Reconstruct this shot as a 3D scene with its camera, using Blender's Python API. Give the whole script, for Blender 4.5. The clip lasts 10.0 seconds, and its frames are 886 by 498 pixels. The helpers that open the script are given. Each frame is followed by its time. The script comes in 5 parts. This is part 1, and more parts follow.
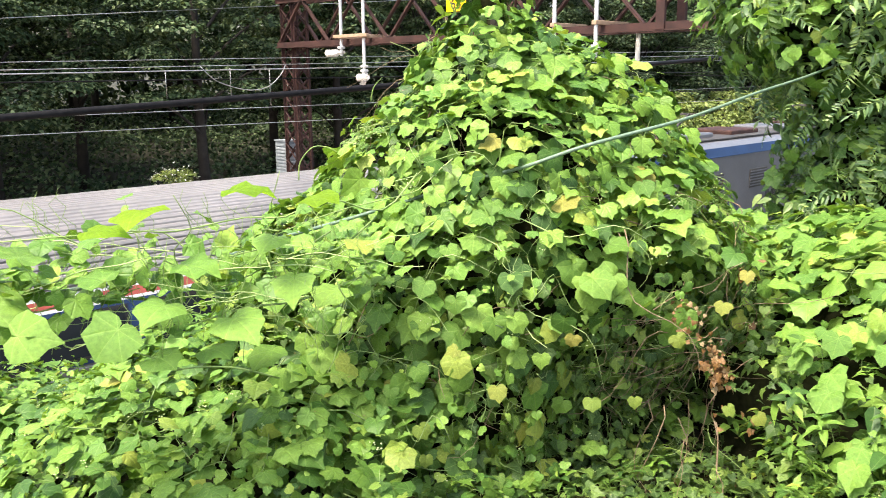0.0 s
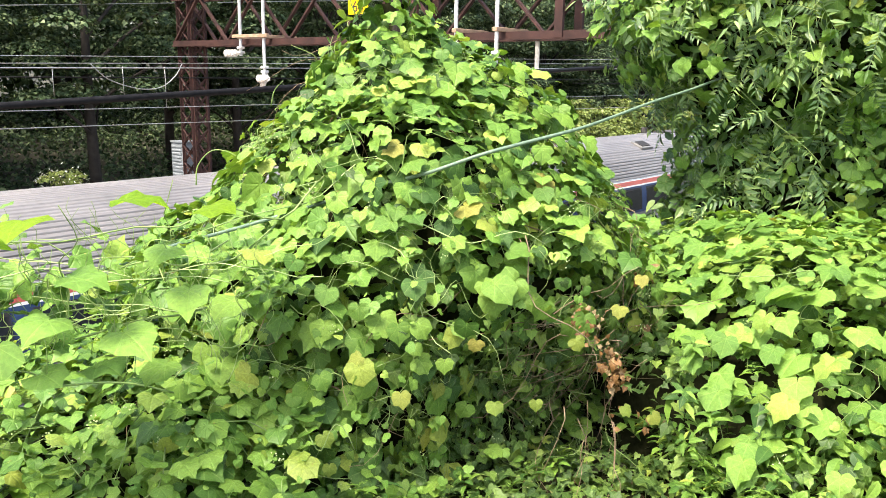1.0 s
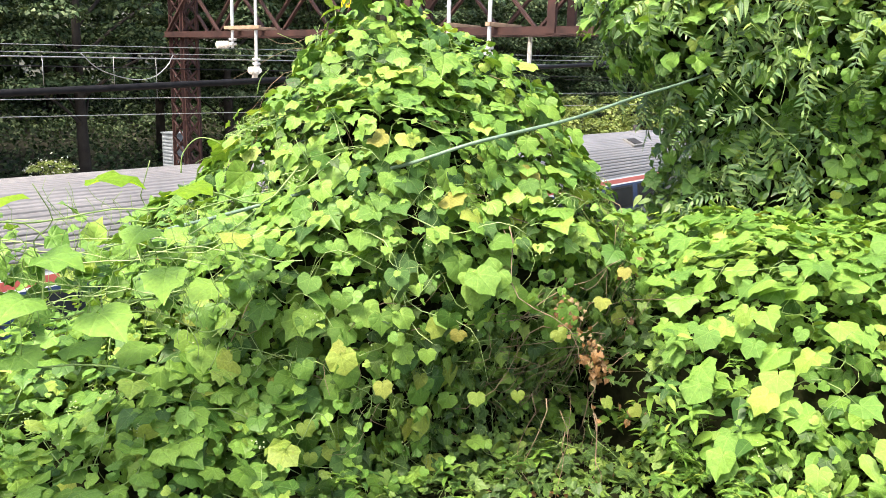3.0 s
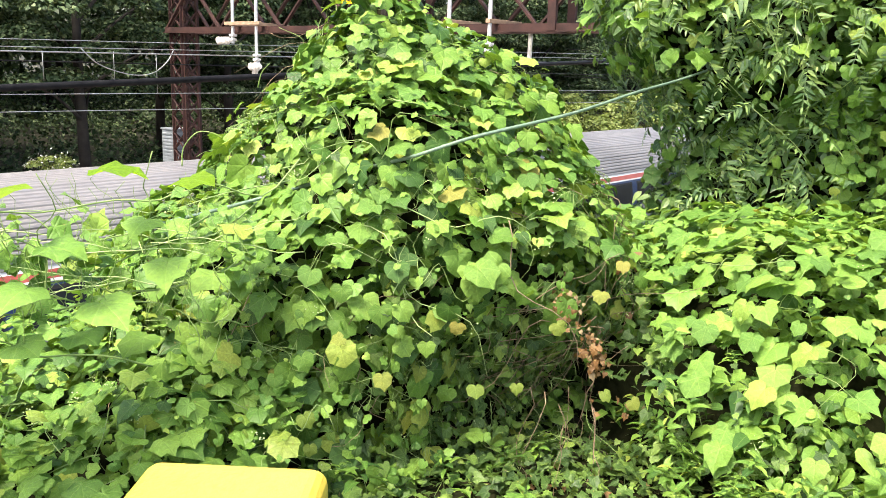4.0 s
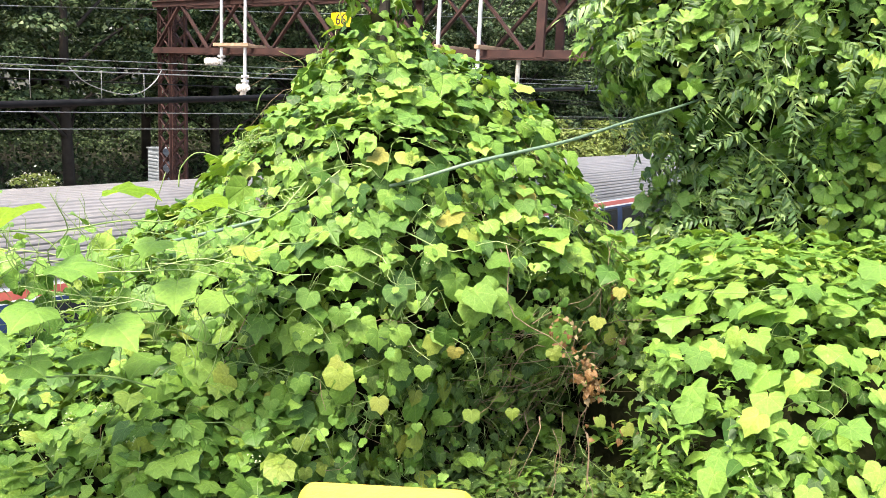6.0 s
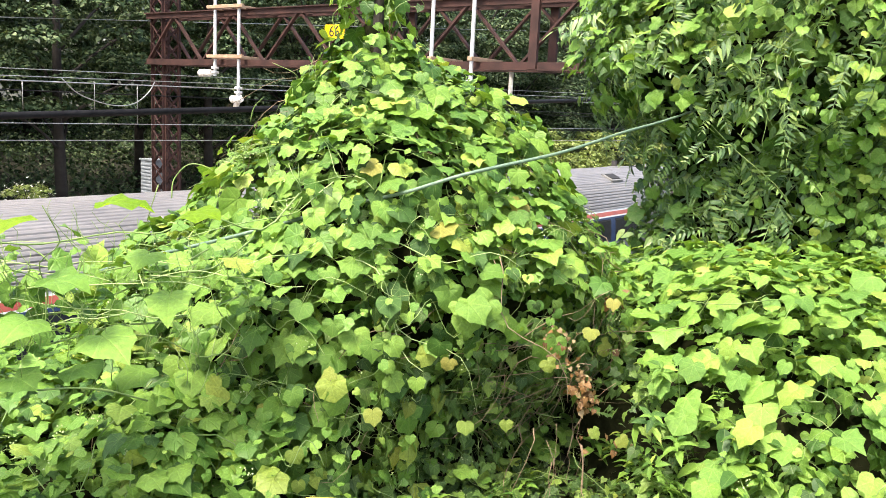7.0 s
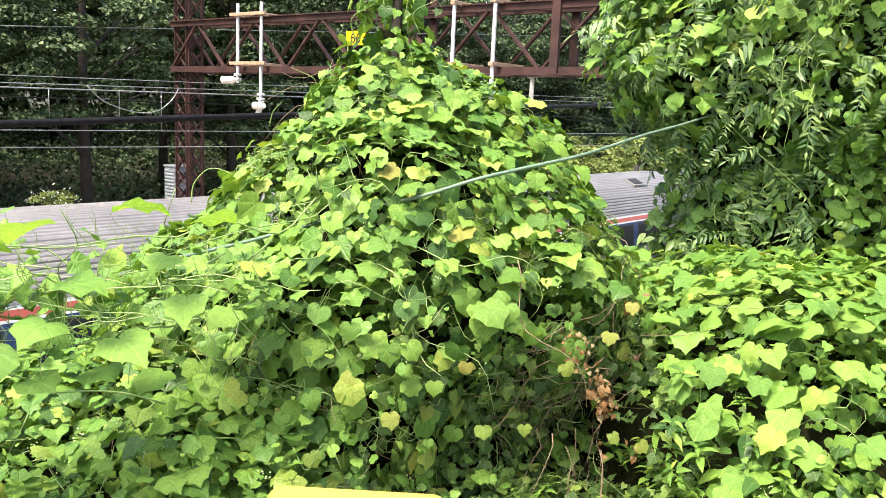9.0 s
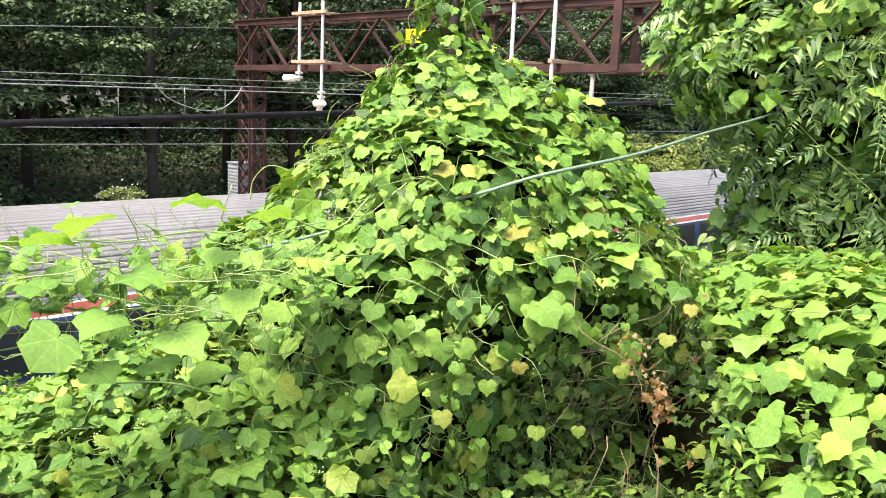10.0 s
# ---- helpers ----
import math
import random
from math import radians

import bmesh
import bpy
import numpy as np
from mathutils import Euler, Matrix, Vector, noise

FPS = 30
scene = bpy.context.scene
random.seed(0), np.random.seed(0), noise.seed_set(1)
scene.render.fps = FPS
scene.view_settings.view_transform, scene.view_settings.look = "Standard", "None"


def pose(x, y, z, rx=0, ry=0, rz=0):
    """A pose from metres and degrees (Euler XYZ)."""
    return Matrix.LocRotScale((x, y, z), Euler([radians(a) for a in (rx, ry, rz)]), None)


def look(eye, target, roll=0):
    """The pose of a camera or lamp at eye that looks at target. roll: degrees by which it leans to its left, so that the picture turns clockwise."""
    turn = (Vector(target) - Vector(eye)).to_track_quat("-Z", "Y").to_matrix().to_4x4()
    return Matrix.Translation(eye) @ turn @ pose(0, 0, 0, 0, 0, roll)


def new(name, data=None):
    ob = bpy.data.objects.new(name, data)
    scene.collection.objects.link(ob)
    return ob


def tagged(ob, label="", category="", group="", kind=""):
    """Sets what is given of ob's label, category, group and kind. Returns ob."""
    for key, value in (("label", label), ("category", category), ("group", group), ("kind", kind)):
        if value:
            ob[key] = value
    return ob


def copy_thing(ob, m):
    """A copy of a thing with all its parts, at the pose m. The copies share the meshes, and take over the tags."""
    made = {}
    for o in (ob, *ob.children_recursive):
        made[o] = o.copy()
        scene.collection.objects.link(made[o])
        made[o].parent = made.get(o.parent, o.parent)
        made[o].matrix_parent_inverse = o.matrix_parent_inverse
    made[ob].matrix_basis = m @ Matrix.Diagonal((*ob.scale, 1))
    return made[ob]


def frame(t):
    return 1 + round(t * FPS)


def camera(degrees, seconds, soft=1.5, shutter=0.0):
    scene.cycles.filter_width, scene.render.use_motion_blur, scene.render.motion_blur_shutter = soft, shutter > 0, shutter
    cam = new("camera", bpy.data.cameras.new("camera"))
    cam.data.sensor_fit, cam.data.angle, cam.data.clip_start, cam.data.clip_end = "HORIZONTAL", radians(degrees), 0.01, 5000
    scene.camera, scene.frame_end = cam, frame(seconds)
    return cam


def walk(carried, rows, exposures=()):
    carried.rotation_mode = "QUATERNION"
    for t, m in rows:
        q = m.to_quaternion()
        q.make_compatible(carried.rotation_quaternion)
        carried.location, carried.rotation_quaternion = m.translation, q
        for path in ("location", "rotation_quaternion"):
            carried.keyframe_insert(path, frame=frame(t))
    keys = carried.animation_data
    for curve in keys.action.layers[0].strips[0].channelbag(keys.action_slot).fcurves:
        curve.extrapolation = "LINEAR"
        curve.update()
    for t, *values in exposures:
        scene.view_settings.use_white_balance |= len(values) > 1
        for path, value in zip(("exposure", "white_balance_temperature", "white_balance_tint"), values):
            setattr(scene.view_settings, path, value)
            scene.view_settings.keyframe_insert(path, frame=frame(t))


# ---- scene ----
cam = camera(56.4, 10.0, soft=0.5, shutter=0.12)
walk(cam, [(t, pose(x, y, z, 90 + pitch, roll, yaw)) for t, x, y, z, yaw, pitch, roll in (
    (0, 0.0058, 0.0113, 1.6088, 0.069, -11.922, 0.256),
    (0.5, 0.0065, 0.0151, 1.6159, -5.467, -11.575, -0.463),
    (1, 0.0062, 0.0165, 1.6183, -6.542, -11.664, -0.880),
    (1.5, 0.0057, 0.0201, 1.6168, -6.937, -11.834, -1.119),
    (2, 0.0039, 0.0210, 1.6159, -7.048, -11.855, -1.333),
    (2.5, 0.0324, 0.0166, 1.6092, -7.058, -11.864, -1.537),
    (4, 0.0300, -0.0058, 1.5909, -6.980, -12.161, -1.888),
    (4.5, 0.0017, -0.0162, 1.5912, -7.293, -12.085, -2.232),
    (5, -0.0157, -0.0116, 1.5996, -7.577, -11.758, -2.558),
    (5.5, -0.0155, -0.0061, 1.5968, -7.871, -11.144, -2.768),
    (6, -0.0216, -0.0150, 1.5954, -7.946, -10.511, -2.829),
    (7.5, -0.0225, -0.0126, 1.5953, -8.545, -9.517, -2.887),
    (8, -0.0077, -0.0124, 1.5923, -8.392, -9.434, -2.799),
    (8.5, -0.0085, -0.0124, 1.5888, -7.772, -9.389, -2.723),
    (9, -0.0076, -0.0081, 1.5872, -6.937, -9.385, -2.597),
    (9.5, 0.0018, -0.0015, 1.5889, -5.616, -9.464, -2.512),
    (10, 0.0048, 0.0014, 1.5885, -2.887, -9.737, -2.533))],
    exposures=[(0, 2.48, 6930, 12), (10, 2.48, 6930, 12)])

# ---- light ----
SUN_AZ, SUN_EL = -138.0, 60.0          # degrees right of +y (negative: left), height
world = bpy.data.worlds.new("world")
scene.world = world
world.use_nodes = True
sky = world.node_tree.nodes.new("ShaderNodeTexSky")
sky.sky_type, sky.sun_disc = "NISHITA", False
sky.sun_elevation, sky.sun_rotation = radians(SUN_EL), radians(SUN_AZ)
background = world.node_tree.nodes["Background"]
sky.dust_density, sky.ozone_density = 4.0, 0.6
background.inputs["Strength"].default_value = 0.09
world.node_tree.links.new(sky.outputs[0], background.inputs["Color"])
sun = new("sun", bpy.data.lights.new("sun", "SUN"))
sun.data.energy, sun.data.angle, sun.data.color = 1.5, radians(16.0), (1.0, 0.94, 0.84)
_a, _e = radians(SUN_AZ), radians(SUN_EL)
sun.matrix_world = look((0, 0, 0), (-math.sin(_a) * math.cos(_e), -math.cos(_a) * math.cos(_e), -math.sin(_e)))

# ---- the track's own axes: s along the rails, p across them, z up ----
TH = radians(46.0)
U, N = Vector((math.sin(TH), math.cos(TH), 0)), Vector((-math.cos(TH), math.sin(TH), 0))
RAIL = -3.88
TRACK = Matrix(((U.x, N.x, 0, 0), (U.y, N.y, 0, 0), (0, 0, 1, 0), (0, 0, 0, 1)))


def sp(s, p, z):
    return U * s + N * p + Vector((0, 0, z))


# ---- materials ----
def material(name):
    m = bpy.data.materials.new(name)
    m.use_nodes = True
    nt = m.node_tree
    return m, nt, nt.nodes["Principled BSDF"], nt.nodes["Material Output"]


def node(nt, kind, **inputs):
    n = nt.nodes.new(kind)
    for k, v in inputs.items():
        n.inputs[k.replace("_", " ")].default_value = v
    return n


def ramp(nt, source, stops):
    r = nt.nodes.new("ShaderNodeValToRGB")
    el = r.color_ramp.elements
    while len(el) < len(stops):
        el.new(0.5)
    for e, (at, c) in zip(el, stops):
        e.position, e.color = at, (*c, 1)
    nt.links.new(source, r.inputs[0])
    return r.outputs[0]


def maths(nt, op, a, b=None):
    n = nt.nodes.new("ShaderNodeMath")
    n.operation = op
    for i, v in enumerate((a, b)):
        if v is None:
            continue
        if isinstance(v, (int, float)):
            n.inputs[i].default_value = v
        else:
            nt.links.new(v, n.inputs[i])
    return n.outputs[0]


def mixed(nt, fac, a, b, mode="MIX"):
    n = nt.nodes.new("ShaderNodeMix")
    n.data_type, n.blend_type = "RGBA", mode
    for sock, v in ((n.inputs[0], fac), (n.inputs[6], a), (n.inputs[7], b)):
        if isinstance(v, (int, float)):
            sock.default_value = v
        elif isinstance(v, tuple):
            sock.default_value = (*v, 1)
        else:
            nt.links.new(v, sock)
    return n.outputs[2]


def noise_fac(nt, scale, detail=4.0, coords="Object"):
    tc = nt.nodes.new("ShaderNodeTexCoord")
    n = node(nt, "ShaderNodeTexNoise", Scale=scale, Detail=detail)
    nt.links.new(tc.outputs[coords], n.inputs["Vector"])
    return n.outputs["Fac"]


def bumped(nt, bsdf, height, strength, distance=0.01):
    b = node(nt, "ShaderNodeBump", Strength=strength, Distance=distance)
    nt.links.new(height, b.inputs["Height"])
    nt.links.new(b.outputs[0], bsdf.inputs["Normal"])


def plain(name, dark, light, rough=0.6, metal=0.0, scale=8.0, bump=0.15, fine=90.0):
    """A worn surface: two tones by large noise, fine grain in the relief and gloss."""
    m, nt, b, _ = material(name)
    big, small = noise_fac(nt, scale), noise_fac(nt, fine, 6)
    both = maths(nt, "ADD", maths(nt, "MULTIPLY", big, 0.65), maths(nt, "MULTIPLY", small, 0.35))
    nt.links.new(ramp(nt, both, [(0.35, dark), (0.65, light)]), b.inputs["Base Color"])
    nt.links.new(maths(nt, "ADD", maths(nt, "MULTIPLY", small, 0.3), rough - 0.15), b.inputs["Roughness"])
    b.inputs["Metallic"].default_value = metal
    bumped(nt, b, small, bump)
    return m


def leaf_material(name, stops, rough=0.42, clear=0.26, veins=0.15, wear=True, gloss=0.28):
    """A living leaf: tone by leaf, blotches, paler veins from the stalk, light let through."""
    m, nt, b, out = material(name)
    isl = nt.nodes.new("ShaderNodeNewGeometry").outputs["Random Per Island"]
    obj = nt.nodes.new("ShaderNodeObjectInfo").outputs["Random"]
    rnd = maths(nt, "FRACT", maths(nt, "ADD", isl, obj))
    colour = ramp(nt, rnd, stops)
    blotch = noise_fac(nt, 26.0, 5)
    colour = mixed(nt, maths(nt, "MULTIPLY", blotch, 0.5), colour, mixed(nt, 1.0, colour, (0.62, 0.72, 0.5), "MULTIPLY"))
    tc = nt.nodes.new("ShaderNodeTexCoord")
    sep = nt.nodes.new("ShaderNodeSeparateXYZ")
    nt.links.new(tc.outputs["UV"], sep.inputs[0])
    ang = maths(nt, "ARCTAN2", sep.outputs[0], sep.outputs[1])
    rad = maths(nt, "SQRT", maths(nt, "ADD", maths(nt, "POWER", sep.outputs[0], 2.0), maths(nt, "POWER", sep.outputs[1], 2.0)))
    off = maths(nt, "MULTIPLY", rad, maths(nt, "ABSOLUTE", maths(nt, "SINE", maths(nt, "MULTIPLY", ang, 4.0))))
    vein = maths(nt, "LESS_THAN", off, 0.03)
    near_vein = maths(nt, "SUBTRACT", 1.0, maths(nt, "MINIMUM", maths(nt, "MULTIPLY", off, 6.0), 1.0))
    colour = mixed(nt, maths(nt, "MULTIPLY", near_vein, 0.35), colour, mixed(nt, 1.0, colour, (1.35, 1.3, 1.25), "MULTIPLY"))
    shifted = nt.nodes.new("ShaderNodeVectorMath")
    nt.links.new(tc.outputs["UV"], shifted.inputs[0])
    spread = nt.nodes.new("ShaderNodeCombineXYZ")
    nt.links.new(maths(nt, "MULTIPLY", rnd, 37.0), spread.inputs[0])
    nt.links.new(maths(nt, "MULTIPLY", rnd, 91.0), spread.inputs[1])
    nt.links.new(spread.outputs[0], shifted.inputs[1])
    mottle = node(nt, "ShaderNodeTexNoise", Scale=5.0, Detail=6.0)
    nt.links.new(shifted.outputs[0], mottle.inputs["Vector"])
    fine = node(nt, "ShaderNodeTexNoise", Scale=11.0, Detail=8.0, Roughness=0.65)
    nt.links.new(shifted.outputs[0], fine.inputs["Vector"])
    grain = nt.nodes.new("ShaderNodeCombineColor")
    tone = maths(nt, "ADD", 0.45, maths(nt, "MULTIPLY", fine.outputs["Fac"], 1.1))
    for sock in grain.inputs[:3]:
        nt.links.new(tone, sock)
    colour = mixed(nt, 1.0, colour, grain.outputs[0], "MULTIPLY")
    m1 = maths(nt, "GREATER_THAN", mottle.outputs["Fac"], 0.56)
    colour = mixed(nt, maths(nt, "MULTIPLY", m1, 0.3), colour, mixed(nt, 1.0, colour, (1.2, 1.1, 0.95), "MULTIPLY"))
    edge = maths(nt, "MULTIPLY", maths(nt, "GREATER_THAN", rad, maths(nt, "ADD", 0.5, mottle.outputs["Fac"])), 0.45 if wear else 0.0)
    colour = mixed(nt, edge, colour, (0.34, 0.28, 0.10))
    if veins:
        colour = mixed(nt, maths(nt, "MULTIPLY", vein, veins), colour, (0.42, 0.55, 0.2))
    if wear:
        spots = maths(nt, "GREATER_THAN", noise_fac(nt, 60.0, 3), 0.70)
        colour = mixed(nt, maths(nt, "MULTIPLY", spots, 0.5), colour, (0.33, 0.27, 0.09))
    nt.links.new(colour, b.inputs["Base Color"])
    b.inputs["Roughness"].default_value = rough
    b.inputs["Specular IOR Level"].default_value = gloss
    bumped(nt, b, maths(nt, "ADD", noise_fac(nt, 130.0, 3), maths(nt, "MULTIPLY", maths(nt, "MINIMUM", maths(nt, "MULTIPLY", off, 5.0), 1.0), 0.8)), 0.4, 0.005)
    tr = nt.nodes.new("ShaderNodeBsdfTranslucent")
    nt.links.new(mixed(nt, 1.0, colour, (1.25, 1.15, 0.5), "MULTIPLY"), tr.inputs["Color"])
    mix = nt.nodes.new("ShaderNodeMixShader")
    mix.inputs[0].default_value = clear
    nt.links.new(b.outputs[0], mix.inputs[1])
    nt.links.new(tr.outputs[0], mix.inputs[2])
    nt.links.new(mix.outputs[0], out.inputs["Surface"])
    return m


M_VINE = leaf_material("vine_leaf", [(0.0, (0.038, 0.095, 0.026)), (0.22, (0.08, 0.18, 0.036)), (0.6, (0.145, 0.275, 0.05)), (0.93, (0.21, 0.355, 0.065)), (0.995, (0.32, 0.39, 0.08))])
# Paler vine leaf; on mound and tree tops it carries painted sunlight.
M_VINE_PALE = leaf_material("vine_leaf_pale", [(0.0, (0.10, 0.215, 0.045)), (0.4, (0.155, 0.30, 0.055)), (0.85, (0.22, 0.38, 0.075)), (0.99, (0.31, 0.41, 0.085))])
# Lit copy of the vine leaf: backlight is put into its colour.
M_VINE_BACKLIT = leaf_material("vine_leaf_backlit", [(0.0, (0.24, 0.43, 0.03)), (1.0, (0.33, 0.50, 0.04))], clear=0.6)
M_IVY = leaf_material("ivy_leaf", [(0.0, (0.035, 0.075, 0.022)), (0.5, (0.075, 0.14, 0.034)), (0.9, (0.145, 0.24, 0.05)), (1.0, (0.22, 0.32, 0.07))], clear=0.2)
M_YELLOWED = leaf_material("yellowed_leaf", [(0.0, (0.15, 0.235, 0.04)), (0.6, (0.22, 0.26, 0.05)), (1.0, (0.30, 0.28, 0.07))], clear=0.3)
M_DEAD = leaf_material("dead_leaf", [(0.0, (0.10, 0.052, 0.02)), (0.6, (0.20, 0.105, 0.04)), (1.0, (0.32, 0.24, 0.14))], clear=0.1, veins=0.0)
M_FROND = leaf_material("frond_leaf", [(0.0, (0.055, 0.12, 0.052)), (0.5, (0.135, 0.24, 0.092)), (0.85, (0.24, 0.37, 0.13)), (1.0, (0.34, 0.46, 0.15))], veins=0.0, rough=0.34, gloss=0.55)
M_WOOD = leaf_material("tree_leaf", [(0.0, (0.015, 0.032, 0.014)), (0.6, (0.055, 0.093, 0.045)), (1.0, (0.16, 0.21, 0.11))], veins=0.0, wear=False, clear=0.12, gloss=0.14)
M_SHRUB = leaf_material("shrub_leaf", [(0.0, (0.14, 0.20, 0.06)), (0.6, (0.22, 0.29, 0.09)), (1.0, (0.32, 0.37, 0.14))], veins=0.0, wear=False, clear=0.25)
M_BLOOM = plain("blossom", (0.6, 0.62, 0.52), (0.85, 0.86, 0.78), 0.7)
M_STEM = plain("green_stem", (0.13, 0.22, 0.06), (0.26, 0.36, 0.11), 0.5, scale=20)
M_SHOOT = plain("pale_shoot", (0.24, 0.36, 0.12), (0.40, 0.50, 0.2), 0.5, scale=20)
M_TWIG = plain("dry_twig", (0.12, 0.08, 0.05), (0.3, 0.22, 0.14), 0.8, scale=20)
# Near-black colour that stands in for shade between and under the leaves.
M_CORE = plain("thicket_shade", (0.008, 0.010, 0.005), (0.024, 0.026, 0.012), 1.0, scale=9, bump=1.0, fine=40)
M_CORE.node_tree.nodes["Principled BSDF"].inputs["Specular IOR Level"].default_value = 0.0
M_BARK = plain("bark", (0.014, 0.011, 0.009), (0.04, 0.034, 0.028), 0.9, scale=3, bump=1.0, fine=30)
M_SOIL = plain("soil", (0.018, 0.02, 0.011), (0.045, 0.045, 0.026), 0.95, scale=0.6, bump=0.8, fine=14)
M_BALLAST = plain("ballast", (0.10, 0.09, 0.08), (0.26, 0.24, 0.21), 0.9, scale=2, bump=1.0, fine=22)
M_RUST = plain("rusted_steel", (0.022, 0.010, 0.0085), (0.07, 0.03, 0.024), 0.75, 0.25, scale=3, fine=35)
M_GALV = plain("galvanised_steel", (0.55, 0.56, 0.56), (0.75, 0.76, 0.76), 0.45, 0.35, scale=5)
M_CERAMIC = plain("pale_ceramic", (0.6, 0.58, 0.53), (0.8, 0.78, 0.74), 0.3, scale=12)
M_TIMBER = plain("weathered_timber", (0.26, 0.17, 0.11), (0.42, 0.3, 0.2), 0.8, scale=6)
M_WIRE = plain("bare_wire", (0.24, 0.25, 0.25), (0.38, 0.4, 0.4), 0.4, 0.5)
M_BLACK = plain("black_sheath", (0.006, 0.006, 0.007), (0.015, 0.015, 0.016), 0.5)
M_BLACK.node_tree.nodes["Principled BSDF"].inputs["Specular IOR Level"].default_value = 0.1
M_ROPE = plain("green_cable", (0.085, 0.15, 0.105), (0.18, 0.26, 0.18), 0.55, scale=60, fine=300)
M_STEEL = plain("stainless_flutes", (0.185, 0.178, 0.172), (0.28, 0.27, 0.262), 0.45, 0.4, scale=0.7, fine=9)
M_SMOOTH = plain("stainless_smooth", (0.13, 0.132, 0.125), (0.20, 0.20, 0.19), 0.45, 0.25, scale=0.9, fine=14)
M_DARKSTEEL = plain("sooty_steel", (0.035, 0.033, 0.03), (0.10, 0.095, 0.09), 0.6, 0.3, scale=2)
M_RUBBER = plain("rubber", (0.008, 0.008, 0.008), (0.025, 0.024, 0.023), 0.75)
M_BLUE = plain("navy_paint", (0.012, 0.03, 0.085), (0.025, 0.055, 0.14), 0.35, scale=1.5)
M_BLUEBRIGHT = plain("blue_paint", (0.006, 0.03, 0.09), (0.010, 0.045, 0.13), 0.8, scale=1.5)
M_RED = plain("red_paint", (0.30, 0.06, 0.045), (0.42, 0.10, 0.07), 0.4, scale=2)
M_WHITE = plain("white_paint", (0.62, 0.62, 0.6), (0.8, 0.8, 0.78), 0.4, scale=2)
M_GREY = plain("silver_grey_paint", (0.115, 0.12, 0.135), (0.16, 0.165, 0.18), 0.35, 0.2, scale=1.2)
M_YELLOW = plain("yellow_paint", (0.50, 0.36, 0.04), (0.60, 0.45, 0.06), 0.38, scale=14, fine=140)
M_SIGN = plain("yellow_sign", (0.8, 0.5, 0.0), (0.9, 0.6, 0.01), 0.4)
M_INK = plain("black_ink", (0.01, 0.01, 0.01), (0.03, 0.03, 0.03), 0.6)
M_CABINET = plain("cabinet_paint", (0.14, 0.165, 0.185), (0.24, 0.27, 0.295), 0.5, scale=4)
M_GLASS, _nt, _b, _o = material("dark_glass")
_b.inputs["Base Color"].default_value = (0.015, 0.02, 0.025, 1)
_b.inputs["Roughness"].default_value = 0.08
_nt.links.new(maths(_nt, "ADD", maths(_nt, "MULTIPLY", noise_fac(_nt, 3.0), 0.08), 0.04), _b.inputs["Roughness"])


# ---- mesh helpers ----
def mesh_of(name, verts, faces, mat, smooth=False, uv=None):
    me = bpy.data.meshes.new(name)
    me.from_pydata([tuple(v) for v in verts], [], [tuple(f) for f in faces])
    if uv is not None:
        lay = me.uv_layers.new(name="leaf")
        idx = np.empty(len(me.loops), dtype=np.int32)
        me.loops.foreach_get("vertex_index", idx)
        lay.data.foreach_set("uv", np.asarray(uv, dtype=np.float32)[idx].ravel())
    me.materials.append(mat)
    if smooth:
        me.polygons.foreach_set("use_smooth", np.ones(len(me.polygons), dtype=bool))
    me.update()
    return me


def thing(name, label, category, group="", kind="", at=None):
    ob = new(name)
    if at is not None:
        ob.matrix_world = at
    return tagged(ob, label, category, group, kind)


def part_mesh(name, me, parent, label="", kind="", m=None):
    ob = new(name, me)
    ob.parent = parent
    if m is not None:
        ob.matrix_basis = m
    return tagged(ob, label, kind=kind)


def part(name, bm, mat, parent, label="", smooth=False, m=None, kind=""):
    me = bpy.data.meshes.new(name)
    bm.to_mesh(me)
    bm.free()
    me.materials.append(mat)
    if smooth:
        me.polygons.foreach_set("use_smooth", np.ones(len(me.polygons), dtype=bool))
    return part_mesh(name, me, parent, label, kind, m)


def block(sx, sy, sz, at=(0, 0, 0), bevel=0.0, bm=None, turn=None, segs=2):
    """A bevelled box, centred at 'at', in a bmesh."""
    out = bm or bmesh.new()
    made = bmesh.ops.create_cube(out, size=1.0, matrix=Matrix.Translation(at) @ (turn or Matrix()) @ Matrix.Diagonal((sx, sy, sz, 1)))
    if bevel:
        edges = list({e for v in made["verts"] for e in v.link_edges})
        bmesh.ops.bevel(out, geom=edges, offset=bevel, segments=segs, profile=0.5, affect="EDGES")
    return out


def beam(a, b, w, h, bm=None):
    """A straight bar of w x h from a to b."""
    a, b = Vector(a), Vector(b)
    q = (b - a).to_track_quat("Z", "X").to_matrix().to_4x4()
    return block(w, h, (b - a).length, (a + b) / 2, 0, bm, q)


def rod(a, b, r, bm=None, n=10, r2=None):
    out = bm or bmesh.new()
    a, b = Vector(a), Vector(b)
    q = (b - a).to_track_quat("Z", "X").to_matrix().to_4x4()
    bmesh.ops.create_cone(out, cap_ends=True, segments=n, radius1=r, radius2=r if r2 is None else r2, depth=(b - a).length, matrix=Matrix.Translation((a + b) / 2) @ q)
    return out


